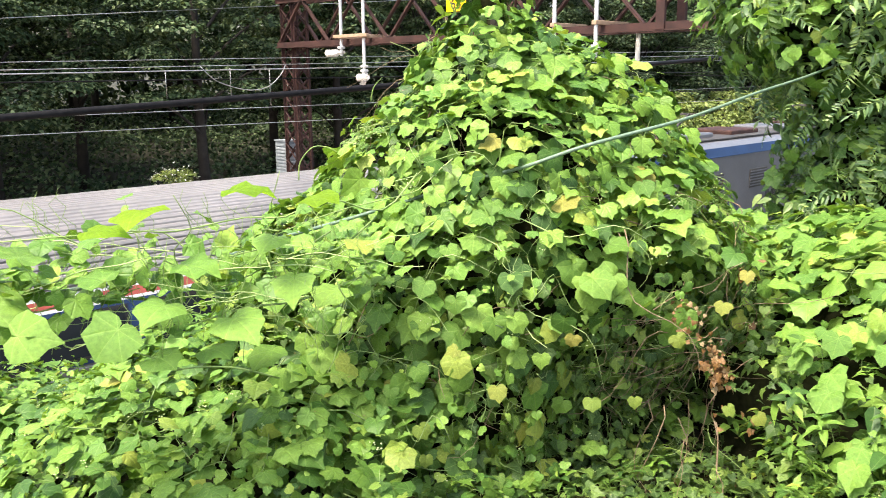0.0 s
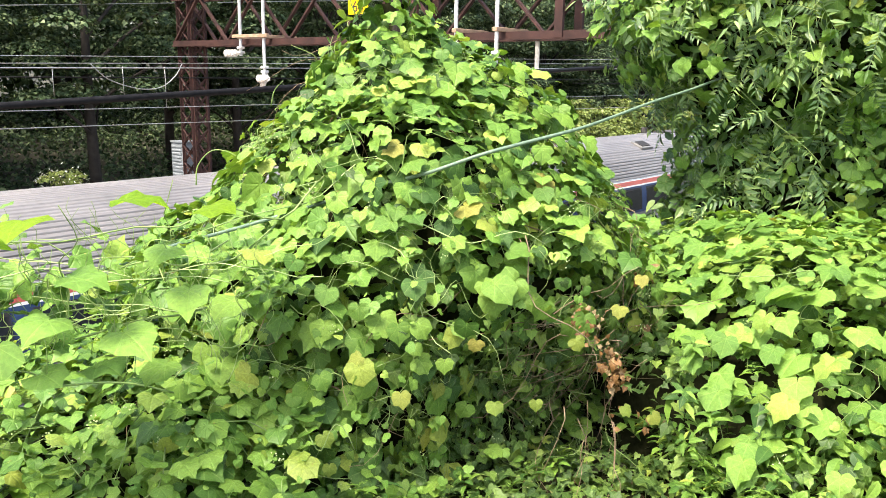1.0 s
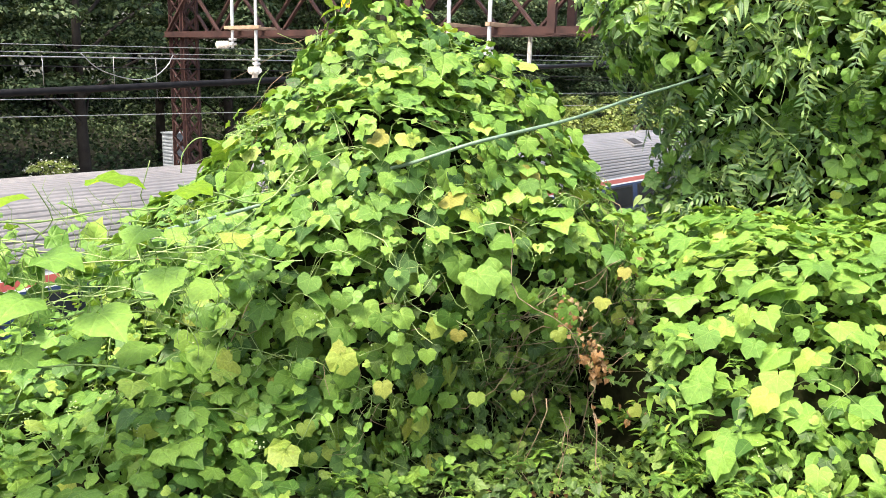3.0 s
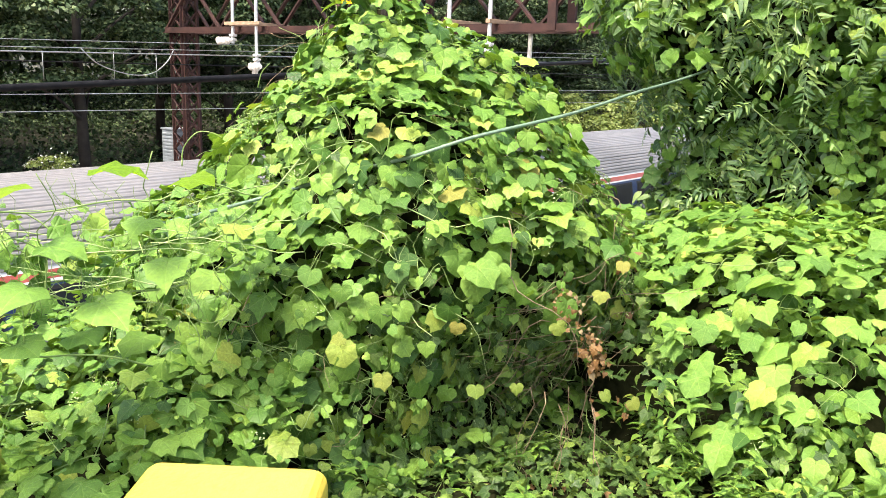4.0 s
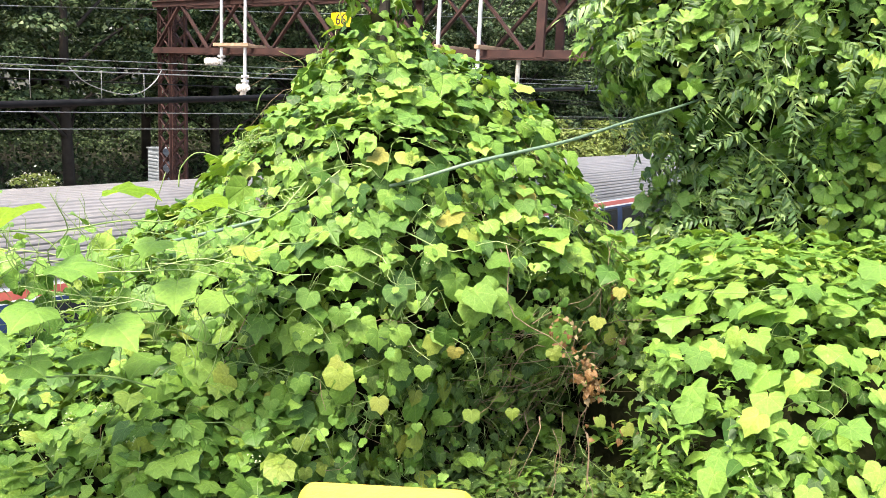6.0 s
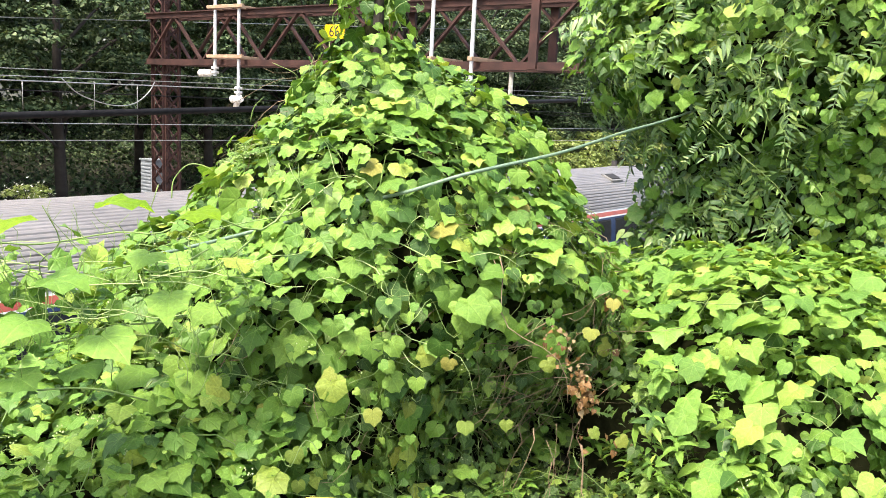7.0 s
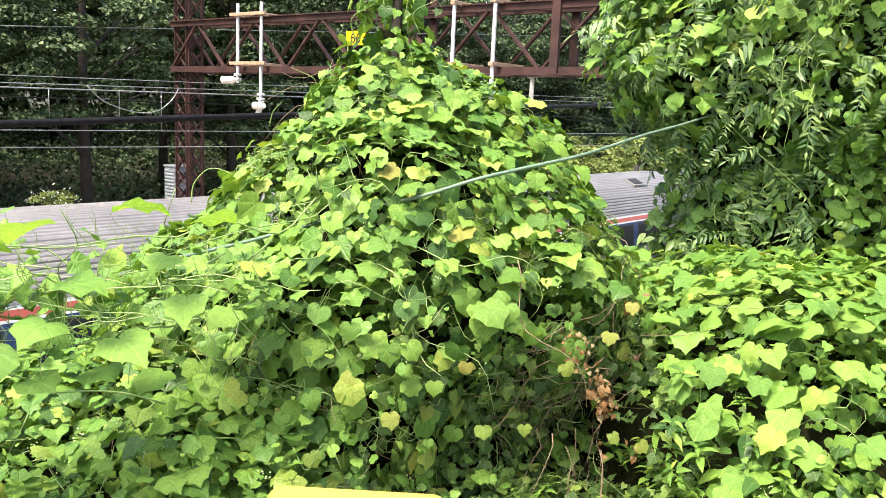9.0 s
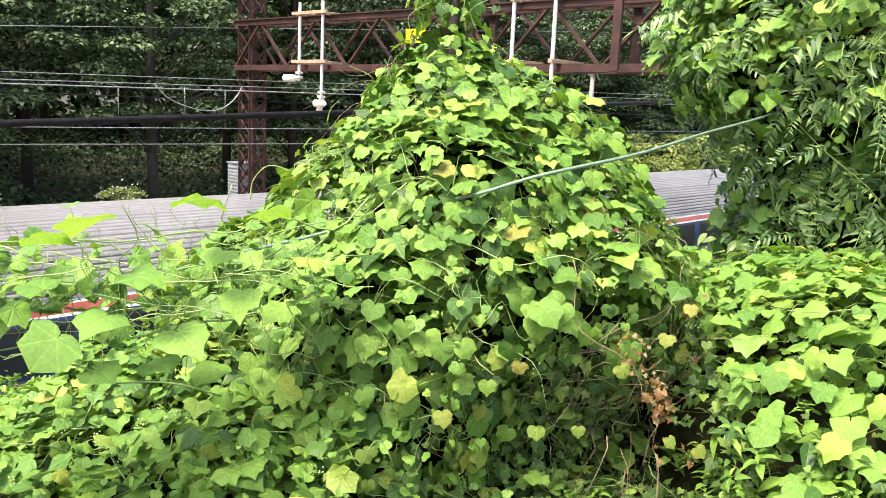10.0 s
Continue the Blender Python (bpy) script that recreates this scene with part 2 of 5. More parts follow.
def tube_arrays(points, radius, sides=5, taper=1.0):
    """Rings along a line of points: verts and faces of one tube."""
    pts = [Vector(p) for p in points]
    verts, faces = [], []
    ref = Vector((0.31, 0.27, 0.91))
    for i, p in enumerate(pts):
        d = (pts[min(i + 1, len(pts) - 1)] - pts[max(i - 1, 0)]).normalized()
        x = d.cross(ref).normalized()
        y = d.cross(x)
        r = radius * (1 + (taper - 1) * i / max(1, len(pts) - 1))
        verts += [p + (x * math.cos(a) + y * math.sin(a)) * r for a in (2 * math.pi * k / sides for k in range(sides))]
    for i in range(len(pts) - 1):
        for k in range(sides):
            a, b = i * sides + k, i * sides + (k + 1) % sides
            faces.append((a, b, b + sides, a + sides))
    faces += [tuple(range(sides))[::-1], tuple(range((len(pts) - 1) * sides, len(pts) * sides))]
    return verts, faces


def tubes_mesh(name, lines, mat, sides=5):
    V, F = [], []
    for points, radius, taper in lines:
        v, f = tube_arrays(points, radius, sides, taper)
        F += [tuple(i + len(V) for i in q) for q in f]
        V += v
    return mesh_of(name, V, F, mat, True)


def smooth_line(points, n):
    """A line through the points by Catmull-Rom, n steps between each two."""
    p = [Vector(q) for q in points]
    p = [2 * p[0] - p[1]] + p + [2 * p[-1] - p[-2]]
    out = []
    for i in range(1, len(p) - 2):
        for k in range(n):
            t = k / n
            a, b, c, d = p[i - 1], p[i], p[i + 1], p[i + 2]
            out.append(0.5 * (2 * b + (c - a) * t + (2 * a - 5 * b + 4 * c - d) * t * t + (3 * b - a - 3 * c + d) * t ** 3))
    return out + [p[-2]]


# ---- leaves ----
def leaf_shape(outline, rng, fold, droop, curl, rings=(0.55,)):
    """A lobed leaf: rings of its outline round a middle, bent along the midrib, tip and edges down."""
    pts = outline + [(-x, y) for x, y in outline[-2:0:-1]]
    pts = [(x * rng.uniform(0.93, 1.07), y + rng.uniform(-0.03, 0.03)) for x, y in pts]
    cx, cy = 0.0, 0.28
    flat = [(cx, cy)]
    for k in (*rings, 1.0):
        flat += [(cx + (x - cx) * k, cy + (y - cy) * k) for x, y in pts]
    n = len(pts)
    faces = [(0, 1 + i, 1 + (i + 1) % n) for i in range(n)]
    for r in range(len(rings)):
        a, b = 1 + r * n, 1 + (r + 1) * n
        faces += [(a + i, b + i, b + (i + 1) % n, a + (i + 1) % n) for i in range(n)]
    ph = rng.uniform(0, 6)
    verts = []
    for x, y in flat:
        rr = math.hypot(x, y - 0.28)
        wave = curl * rr * rr * math.sin(5 * math.atan2(x, y - 0.28) + ph)
        verts.append((x, y, fold * abs(x) - droop * (y - 0.25) ** 2 * (1 if y > 0.25 else 0.5) - 0.28 * x * x + wave))
    return np.array(verts), faces, np.array(flat)


VINE_OUTS = [
    [(0, 0.05), (0.012, -0.12), (0.13, -0.22), (0.32, -0.21), (0.48, -0.1), (0.61, 0.13), (0.51, 0.27), (0.47, 0.54), (0.23, 0.64), (0, 0.88)],
    [(0, 0.05), (0.012, -0.13), (0.16, -0.21), (0.38, -0.2), (0.57, -0.02), (0.55, 0.18), (0.53, 0.46), (0.24, 0.62), (0, 0.78)],
    [(0, 0.06), (0.02, -0.12), (0.2, -0.23), (0.42, -0.16), (0.6, 0.03), (0.51, 0.2), (0.45, 0.5), (0.2, 0.65), (0, 0.92)],
    [(0, 0.02), (0.01, -0.1), (0.22, -0.18), (0.46, -0.12), (0.62, 0.16), (0.49, 0.29), (0.4, 0.58), (0.19, 0.65), (0, 0.82)]]
IVY_OUT = [(0, 0.02), (0.15, -0.12), (0.4, -0.1), (0.38, 0.12), (0.44, 0.36), (0.22, 0.52), (0, 0.95)]
OVAL_OUT = [(0, 0), (0.16, 0.12), (0.24, 0.38), (0.17, 0.68), (0, 1.0)]
WOOD_OUT = [(0, 0), (0.42, 0.1), (0.3, 0.4), (0.0, 0.95)]
_r = random.Random(4)
VINE = [leaf_shape(VINE_OUTS[i % 4], _r, _r.uniform(-0.05, 0.3), _r.uniform(0.1, 0.6), _r.uniform(0.08, 0.35)) for i in range(12)]
VINE_BIG = [leaf_shape(VINE_OUTS[i % 4], _r, _r.uniform(0.1, 0.25), _r.uniform(0.3, 0.6), _r.uniform(0.1, 0.22), (0.35, 0.7)) for i in range(5)]
IVY = [leaf_shape(IVY_OUT, _r, _r.uniform(0.05, 0.3), _r.uniform(0.1, 0.5), 0.12) for _ in range(5)]
OVAL = [leaf_shape(OVAL_OUT, _r, 0.35, 0.35, 0.05, ()) for _ in range(4)]
WOODLEAF = [leaf_shape(WOOD_OUT, _r, 0.25, 0.3, 0.05, ()) for _ in range(4)]


def frond_shape(rng, pairs=8):
    """A feather leaf: a thin stalk with paired narrow leaflets."""
    V, F, UVS = [], [], []
    for i in range(pairs * 2 + 1):
        along = 0.18 + 0.82 * (i // 2) / pairs
        side = (1 if i % 2 else -1) if i < pairs * 2 else 0
        size = 0.25 * (1 - 0.5 * abs(along - 0.5)) * rng.uniform(0.85, 1.1)
        tilt = rng.uniform(-0.3, 0.3) + 0.37
        dx, dy = (side * math.cos(tilt), math.sin(tilt)) if side else (0, 1)
        px, py = -dy, dx
        base = np.array([0, along if side else 1.0, -0.4 * along ** 2])
        sag = rng.uniform(-0.7, 0.05)
        b = len(V)
        for u, w in ((0, 0), (0.3, 0.16), (0.65, 0.12), (1, 0), (0.65, -0.12), (0.3, -0.16), (0.5, 0)):
            lift = (sag * u - 0.3 * u * u) * size + (0.04 * size if w else 0)
            V.append(base + np.array([dx * u * size + px * w * size, dy * u * size + py * w * size, lift]))
            UVS.append((w, u))
        F += [(b + 6, b + k, b + (k + 1) % 6) for k in range(6)]
    b = len(V)
    for y in (0, 0.5, 1.0):
        V += [np.array([-0.007, y, -0.4 * y * y]), np.array([0.007, y, -0.4 * y * y])]
        UVS += [(0, 0), (0, 0)]
    F += [(b, b + 1, b + 3, b + 2), (b + 2, b + 3, b + 5, b + 4)]
    return np.array(V), F, np.array(UVS)


def sprig_shape(rng, n=9):
    """A weed's shoot: pointed leaves set round a short stem."""
    V, F, UVS = [], [], []
    for i in range(n):
        a = i * 2.4 + rng.uniform(-0.3, 0.3)
        size = rng.uniform(0.4, 0.62) * (1 - 0.045 * i)
        c, s = math.cos(a), math.sin(a)
        b = len(V)
        for u, w in ((0.05, 0), (0.3, 0.17), (0.65, 0.15), (1, 0), (0.65, -0.15), (0.3, -0.17), (0.5, 0)):
            V.append(np.array([(c * u - s * w) * size, (s * u + c * w) * size, 0.045 * i + (0.35 * u - 0.45 * u * u + (0.06 if w else 0)) * size]))
            UVS.append((w, u))
        F += [(b + 6, b + k, b + (k + 1) % 6) for k in range(6)]
    return np.array(V), F, np.array(UVS)


SPRIG = [sprig_shape(_r) for _ in range(4)]
FROND = [frond_shape(_r) for _ in range(7)]


def frames_of(normals, tips, rng, jitter):
    """Turns for leaves: z towards the normal, y towards the tip's way, both with some scatter."""
    z = normals + rng.normal(0, jitter, normals.shape)
    z /= np.linalg.norm(z, axis=1)[:, None]
    y = tips + rng.normal(0, jitter * 1.2, tips.shape)
    y -= z * (y * z).sum(1)[:, None]
    y /= np.linalg.norm(y, axis=1)[:, None] + 1e-9
    x = np.cross(y, z)
    return np.stack([x, y, z], axis=2)


def leaves_mesh(name, shapes, pos, rot, size, mat, rng):
    """All the leaves at pos, with turns rot and sizes, in one mesh."""
    pick = rng.integers(0, len(shapes), len(pos))
    V, F, W, base = [], [], [], 0
    for k, (v, f, uv) in enumerate(shapes):
        sel = np.where(pick == k)[0]
        if not len(sel):
            continue
        w = np.einsum("nij,kj->nki", rot[sel], v) * size[sel][:, None, None] + pos[sel][:, None, :]
        V.append(w.reshape(-1, 3))
        W.append(np.tile(uv, (len(sel), 1)))
        for i in range(len(sel)):
            o = base + i * len(v)
            F += [tuple(q + o for q in face) for face in f]
        base += len(sel) * len(v)
    return mesh_of(name, np.concatenate(V), F, mat, True, np.concatenate(W))


LEAF_DATA = {}


def single_leaves(parent, shapes, key, pos, rot, size, mat, rng, name="leaf", label=""):
    """Leaves as objects of their own, on a few shared meshes."""
    for i in range(len(pos)):
        k = int(rng.integers(0, len(shapes)))
        me = LEAF_DATA.get((key, k))
        if me is None:
            me = LEAF_DATA[key, k] = mesh_of(name, shapes[k][0], shapes[k][1], mat, True, shapes[k][2])
        r = rot[i]
        m = Matrix(((*r[0], 0), (*r[1], 0), (*r[2], 0), (0, 0, 0, 1)))
        part_mesh(name, me, parent, label, m=Matrix.Translation(pos[i]) @ m @ Matrix.Scale(float(size[i]), 4))


def scattered(V, F, count, rng):
    """Points spread evenly over a grid of quads, and their normals."""
    V, F = np.asarray(V, float), np.asarray(F)
    T = np.concatenate([F[:, [0, 1, 2]], F[:, [0, 2, 3]]])
    a, b, c = V[T[:, 0]], V[T[:, 1]], V[T[:, 2]]
    n = np.cross(b - a, c - a)
    area = np.linalg.norm(n, axis=1)
    t = rng.choice(len(T), count, p=area / area.sum())
    u, w = rng.random(count), rng.random(count)
    flip = u + w > 1
    u[flip], w[flip] = 1 - u[flip], 1 - w[flip]
    pos = a[t] + (b - a)[t] * u[:, None] + (c - a)[t] * w[:, None]
    return pos, n[t] / (area[t][:, None] + 1e-12)


def rough_grid(V, F, amount, scale, seed):
    """Lumps on a skin, along its outward way."""
    out = []
    V = np.asarray(V, float)
    nrm = np.zeros_like(V)
    for q in F:
        n = np.cross(V[q[1]] - V[q[0]], V[q[2]] - V[q[0]])
        for i in q:
            nrm[i] += n
    nrm /= np.linalg.norm(nrm, axis=1)[:, None] + 1e-9
    for v, n in zip(V, nrm):
        out.append(v + n * amount * (noise.noise(Vector(v) * scale + Vector((seed, 0, 0)))))
    return np.array(out)


def loft(levels, around=40, power=2.0):
    """A closed skin through level rings (z, left x, right x, middle y, depth radius)."""
    fine = []
    for (a, b) in zip(levels, levels[1:]):
        for k in range(4):
            fine.append([p + (q - p) * k / 4 for p, q in zip(a, b)])
    fine.append(list(levels[-1]))
    V, F = [], []
    for z, xl, xr, yc, ry in fine:
        for k in range(around):
            t = 2 * math.pi * k / around
            c, s = math.cos(t), math.sin(t)
            c, s = math.copysign(abs(c) ** (2 / power), c), math.copysign(abs(s) ** (2 / power), s)
            V.append(((xl + xr) / 2 + (xr - xl) / 2 * c, yc + ry * s, z))
    for i in range(len(fine) - 1):
        for k in range(around):
            a, b = i * around + k, i * around + (k + 1) % around
            F.append((a, b, b + around, a + around))
    return V, F


def ridge(profile, x0, x1, lift, steps=36):
    """A long bank: a profile of (y, z) drawn along x, its height changed by lift(x)."""
    V, F = [], []
    n = len(profile)
    for i in range(steps + 1):
        x = x0 + (x1 - x0) * i / steps
        for y, z in profile:
            V.append((x, y, z * lift(x) if z > 0 else z))
    for i in range(steps):
        for k in range(n - 1):
            a = i * n + k
            F.append((a, a + n, a + n + 1, a + 1))
    return V, F


HOLLOW = np.array([1.03, 2.75, 0.25])


def hollow_at(P):
    """How deep a place lies in the dark hollow under the vines (1 in its middle)."""
    d = (P - HOLLOW) / np.array([0.21, 1.2, 0.165])
    return np.exp(-(d * d).sum(-1))


def grow(owner, V, F, count, size, mat_key, mat, shapes, rng, out=(0.02, 0.10), keep=None, up=0.5, jitter=0.32,
         singles=0, name="leaf", pick=None, label="", outward=0.25, aside=0.0):
    """Leaves over a skin: tilted to the sky, tips hanging, some as parts, the rest joined."""
    pos, nrm = scattered(V, F, count, rng)
    if keep is not None:
        ok = keep(pos, nrm, rng)
        pos, nrm = pos[ok], nrm[ok]
    pos = pos + nrm * rng.uniform(out[0], out[1], (len(pos), 1))
    z = nrm + np.array([0, 0, up])
    z /= np.linalg.norm(z, axis=1)[:, None]
    tips = np.array([0, 0, -1.0]) + nrm * outward + rng.normal(0, 1, nrm.shape) * np.array([aside, aside * 0.3, aside * 0.3])
    rot = frames_of(z, tips, rng, jitter)
    sizes = size[0] + (size[1] - size[0]) * rng.random(len(pos)) ** 1.35
    pos = pos - rot[:, :, 1] * sizes[:, None] * 0.3
    one = np.zeros(len(pos), bool)
    if singles:
        score = pos[:, 1] + rng.uniform(0, 0.25, len(pos)) if pick is None else pick(pos, rng)
        one[np.argsort(score)[:singles]] = True
        single_leaves(owner, shapes, mat_key, pos[one], rot[one], sizes[one], mat, rng, "leaf", label)
    if (~one).any():
        part_mesh(name, leaves_mesh(name, shapes, pos[~one], rot[~one], sizes[~one], mat, rng), owner, label, kind="stuff")
    return pos


def trailers(owner, V, F, count, rng, length=0.5, r=0.0022, mat=None, off=0.07, name="trailing_growth"):
    """Thin stems that wander over a skin and hang free at the end."""
    pos, nrm = scattered(V, F, count, rng)
    lines = []
    for p, n in zip(pos, nrm):
        d = np.array([rng.normal(), rng.normal() * 0.5, rng.normal() * 0.8])
        d -= n * (d @ n)
        d /= np.linalg.norm(d) + 1e-9
        L = length * rng.uniform(0.4, 1.4)
        side = np.cross(n, d)
        w, ph = rng.uniform(0.02, 0.06), rng.uniform(0, 6)
        pts = [p + n * (off + 0.03 * math.sin(0.9 * k + ph)) + d * L * k / 9 + side * w * math.sin(0.8 * k + ph) + np.array([0, 0, -0.2 * (k / 9) ** 2 * L]) for k in range(10)]
        lines.append((pts, r * rng.uniform(0.6, 1.4), 0.5))
    part_mesh(name, tubes_mesh(name, lines, mat or M_STEM, 4), owner, kind="stuff")


def sprays(owner, V, F, count, rng, name="flower_growth"):
    """Small pale flower heads on short stalks."""
    pos, nrm = scattered(V, F, count, rng)
    verts, faces = [], []
    for p, n in zip(pos, nrm):
        if hollow_at(p) > 0.1:
            continue
        c = p + n * rng.uniform(0.08, 0.15)
        for _ in range(int(rng.integers(5, 10))):
            q = c + rng.normal(0, 0.013, 3)
            s = rng.uniform(0.002, 0.004)
            b = len(verts)
            verts += [q + np.array(o) * s for o in ((1, 0, 0), (-1, 0, 0), (0, 1, 0), (0, -1, 0), (0, 0, 1), (0, 0, -1))]
            faces += [(b + i, b + j, b + k) for i, j, k in ((0, 2, 4), (2, 1, 4), (1, 3, 4), (3, 0, 4), (2, 0, 5), (1, 2, 5), (3, 1, 5), (0, 3, 5))]
    part_mesh(name, mesh_of(name, verts, faces, M_BLOOM_GREEN), owner, kind="stuff")


M_BLOOM_GREEN = plain("greenish_bloom", (0.30, 0.40, 0.14), (0.5, 0.56, 0.3), 0.7)


# ---- ground ----
def ground_height(s, p):
    """The lie of the land across the railway: a bank, the track bed, a wooded slope."""
    stops = [(-400, 0.0), (2.9, 0.0), (4.4, -0.6), (8.2, RAIL - 0.55), (9.2, RAIL - 0.3), (25.5, RAIL - 0.3), (27, RAIL - 0.1), (40, -1.6), (90, 1.5), (1500, 4.0)]
    for (a, za), (b, zb) in zip(stops, stops[1:]):
        if p <= b:
            return za + (zb - za) * (p - a) / (b - a)
    return stops[-1][1]


def build_ground():
    S = [-1500, -400, -120] + list(range(-60, 141, 5)) + [200, 400, 1500]
    P = [-400, -100, -30, -12, -6, -3, -1, 0, 1, 2, 2.9, 3.5, 4.4, 5.4, 6.4, 7.4, 8.2, 9.2, 12, 16, 20, 25.5, 27, 30, 34, 40, 55, 90, 250, 1500]
    V, F = [], []
    for s in S:
        for p in P:
            v = sp(s, p, ground_height(s, p))
            v.z += 0.12 * noise.noise(Vector((s * 0.6, p * 0.6, 0))) if not 8 < p < 26 else 0
            V.append(v)
    n = len(P)
    F = [(i * n + k, (i + 1) * n + k, (i + 1) * n + k + 1, i * n + k + 1) for i in range(len(S) - 1) for k in range(n - 1)]
    tagged(new("ground", mesh_of("ground", V, F, M_SOIL, True)), "dark weedy soil of a railway bank", "ground", kind="structure")
    bed = bmesh.new()
    block(260, 16.6, 0.28, (60, 17.3, RAIL - 0.3), 0.0, bed)
    ob = part("track_bed", bed, M_BALLAST, None)
    ob.matrix_world = TRACK
    tagged(ob, "grey crushed stone ballast under the tracks", "ballast", kind="structure")


def build_tracks():
    for p in (11.6, 15.8, 20.0):
        t = thing("railway_track", "pair of worn steel rails on timber sleepers", "track", "railway tracks", "structure", TRACK @ Matrix.Translation((0, p, RAIL)))
        for y in (-0.72, 0.72):
            bm = bmesh.new()
            block(260, 0.07, 0.045, (60, y, -0.022), 0, bm)
            block(260, 0.02, 0.09, (60, y, -0.085), 0, bm)
            block(260, 0.13, 0.02, (60, y, -0.14), 0, bm)
            part("rail", bm, M_RUST, t)
        bm = bmesh.new()
        for i in range(150):
            block(0.22, 2.6, 0.14, (-20 + i * 0.6, 0, -0.2), 0, bm)
        part("sleepers", bm, M_TIMBER, t, kind="stuff")


# ---- train ----
CAR = 26.0
HALF = [(1.36, 0.85), (1.50, 1.15), (1.57, 1.6), (1.585, 2.05), (1.56, 2.45), (1.51, 2.76), (1.42, 3.08), (1.25, 3.4), (0.98, 3.65), (0.6, 3.82), (0.25, 3.875), (0.0, 3.88)]


def hull_point(d):
    """A place on the right half of the car's section by distance from its sill, and its outward way."""
    for (a, b) in zip(HALF, HALF[1:]):
        L = math.dist(a, b)
        if d <= L:
            break
        d -= L
    t = d / L
    n = Vector((b[1] - a[1], -(b[0] - a[0]))).normalized()
    return Vector((a[0] + (b[0] - a[0]) * t, a[1] + (b[1] - a[1]) * t)), n


HULL = sum(math.dist(a, b) for a, b in zip(HALF, HALF[1:]))


def hull_strip(x0, x1, d0, d1, steps, out=0.0, ridges=0.0, sides=(1, -1)):
    """A strip of the car's skin from d0 to d1 of its section; ridges makes flutes."""
    V, F = [], []
    for side in sides:
        b = len(V)
        prof = []
        for i in range(steps + 1):
            q, n = hull_point(d0 + (d1 - d0) * i / steps)
            h = out + (ridges if ridges and i % 4 != 3 else 0.0)
            prof.append(q + n * h)
        for q in prof:
            V += [(x0, side * q.x, q.y), (x1, side * q.x, q.y)]
        for i in range(steps):
            f = (b + 2 * i, b + 2 * i + 1, b + 2 * i + 3, b + 2 * i + 2)
            F.append(f if side < 0 else f[::-1])
    return V, F


def arc_at(z):
    """Distance along the section at which it reaches height z."""
    d = 0.0
    for a, b in zip(HALF, HALF[1:]):
        if z <= b[1]:
            return d + math.dist(a, b) * (z - a[1]) / (b[1] - a[1])
        d += math.dist(a, b)
    return HULL


def end_cap(x, thick, inset):
    """The closed end wall of a car."""
    pts = [(q[0] - inset, q[1] - inset * 0.6) for q in HALF[:-1]]
    ring = pts + [(0, HALF[-1][1] - inset * 0.6)] + [(-a, z) for a, z in pts[::-1]]
    bm = bmesh.new()
    face = bm.faces.new([bm.verts.new((x - thick / 2, a, z)) for a, z in ring])
    ext = bmesh.ops.extrude_face_region(bm, geom=[face])
    bmesh.ops.translate(bm, verts=[g for g in ext["geom"] if isinstance(g, bmesh.types.BMVert)], vec=(thick, 0, 0))
    bmesh.ops.recalc_face_normals(bm, faces=bm.faces)
    return bm


def truck(parent, x):
    t = new("truck")
    t.parent = parent
    t.location = (x, 0, 0)
    for y in (-1.05, 1.05):
        part("side_frame", block(3.1, 0.16, 0.3, (0, y, 0.55), 0.04), M_DARKSTEEL, t)
    for xx in (-1.3, 1.3):
        bm = bmesh.new()
        for y in (-0.74, 0.74):
            rod((xx, y - 0.06, 0.46), (xx, y + 0.06, 0.46), 0.46, bm, 24)
        rod((xx, -0.8, 0.46), (xx, 0.8, 0.46), 0.08, bm)
        part("wheelset", bm, M_DARKSTEEL, t)


def roof_hatch(car, x, side=-1):
    q, n = hull_point(arc_at(3.70))
    tilt = Matrix.Translation((x, side * q.x, q.y)) @ Matrix.Rotation(-side * math.atan2(n.x, n.y), 4, "X")
    h = part("roof_hatch", block(0.7, 0.42, 0.07, (0, 0, 0.02), 0.02), M_SMOOTH, car, m=tilt)
    part("hatch_grille", block(0.52, 0.28, 0.03, (0, 0, 0.06), 0.01), M_RUBBER, h)


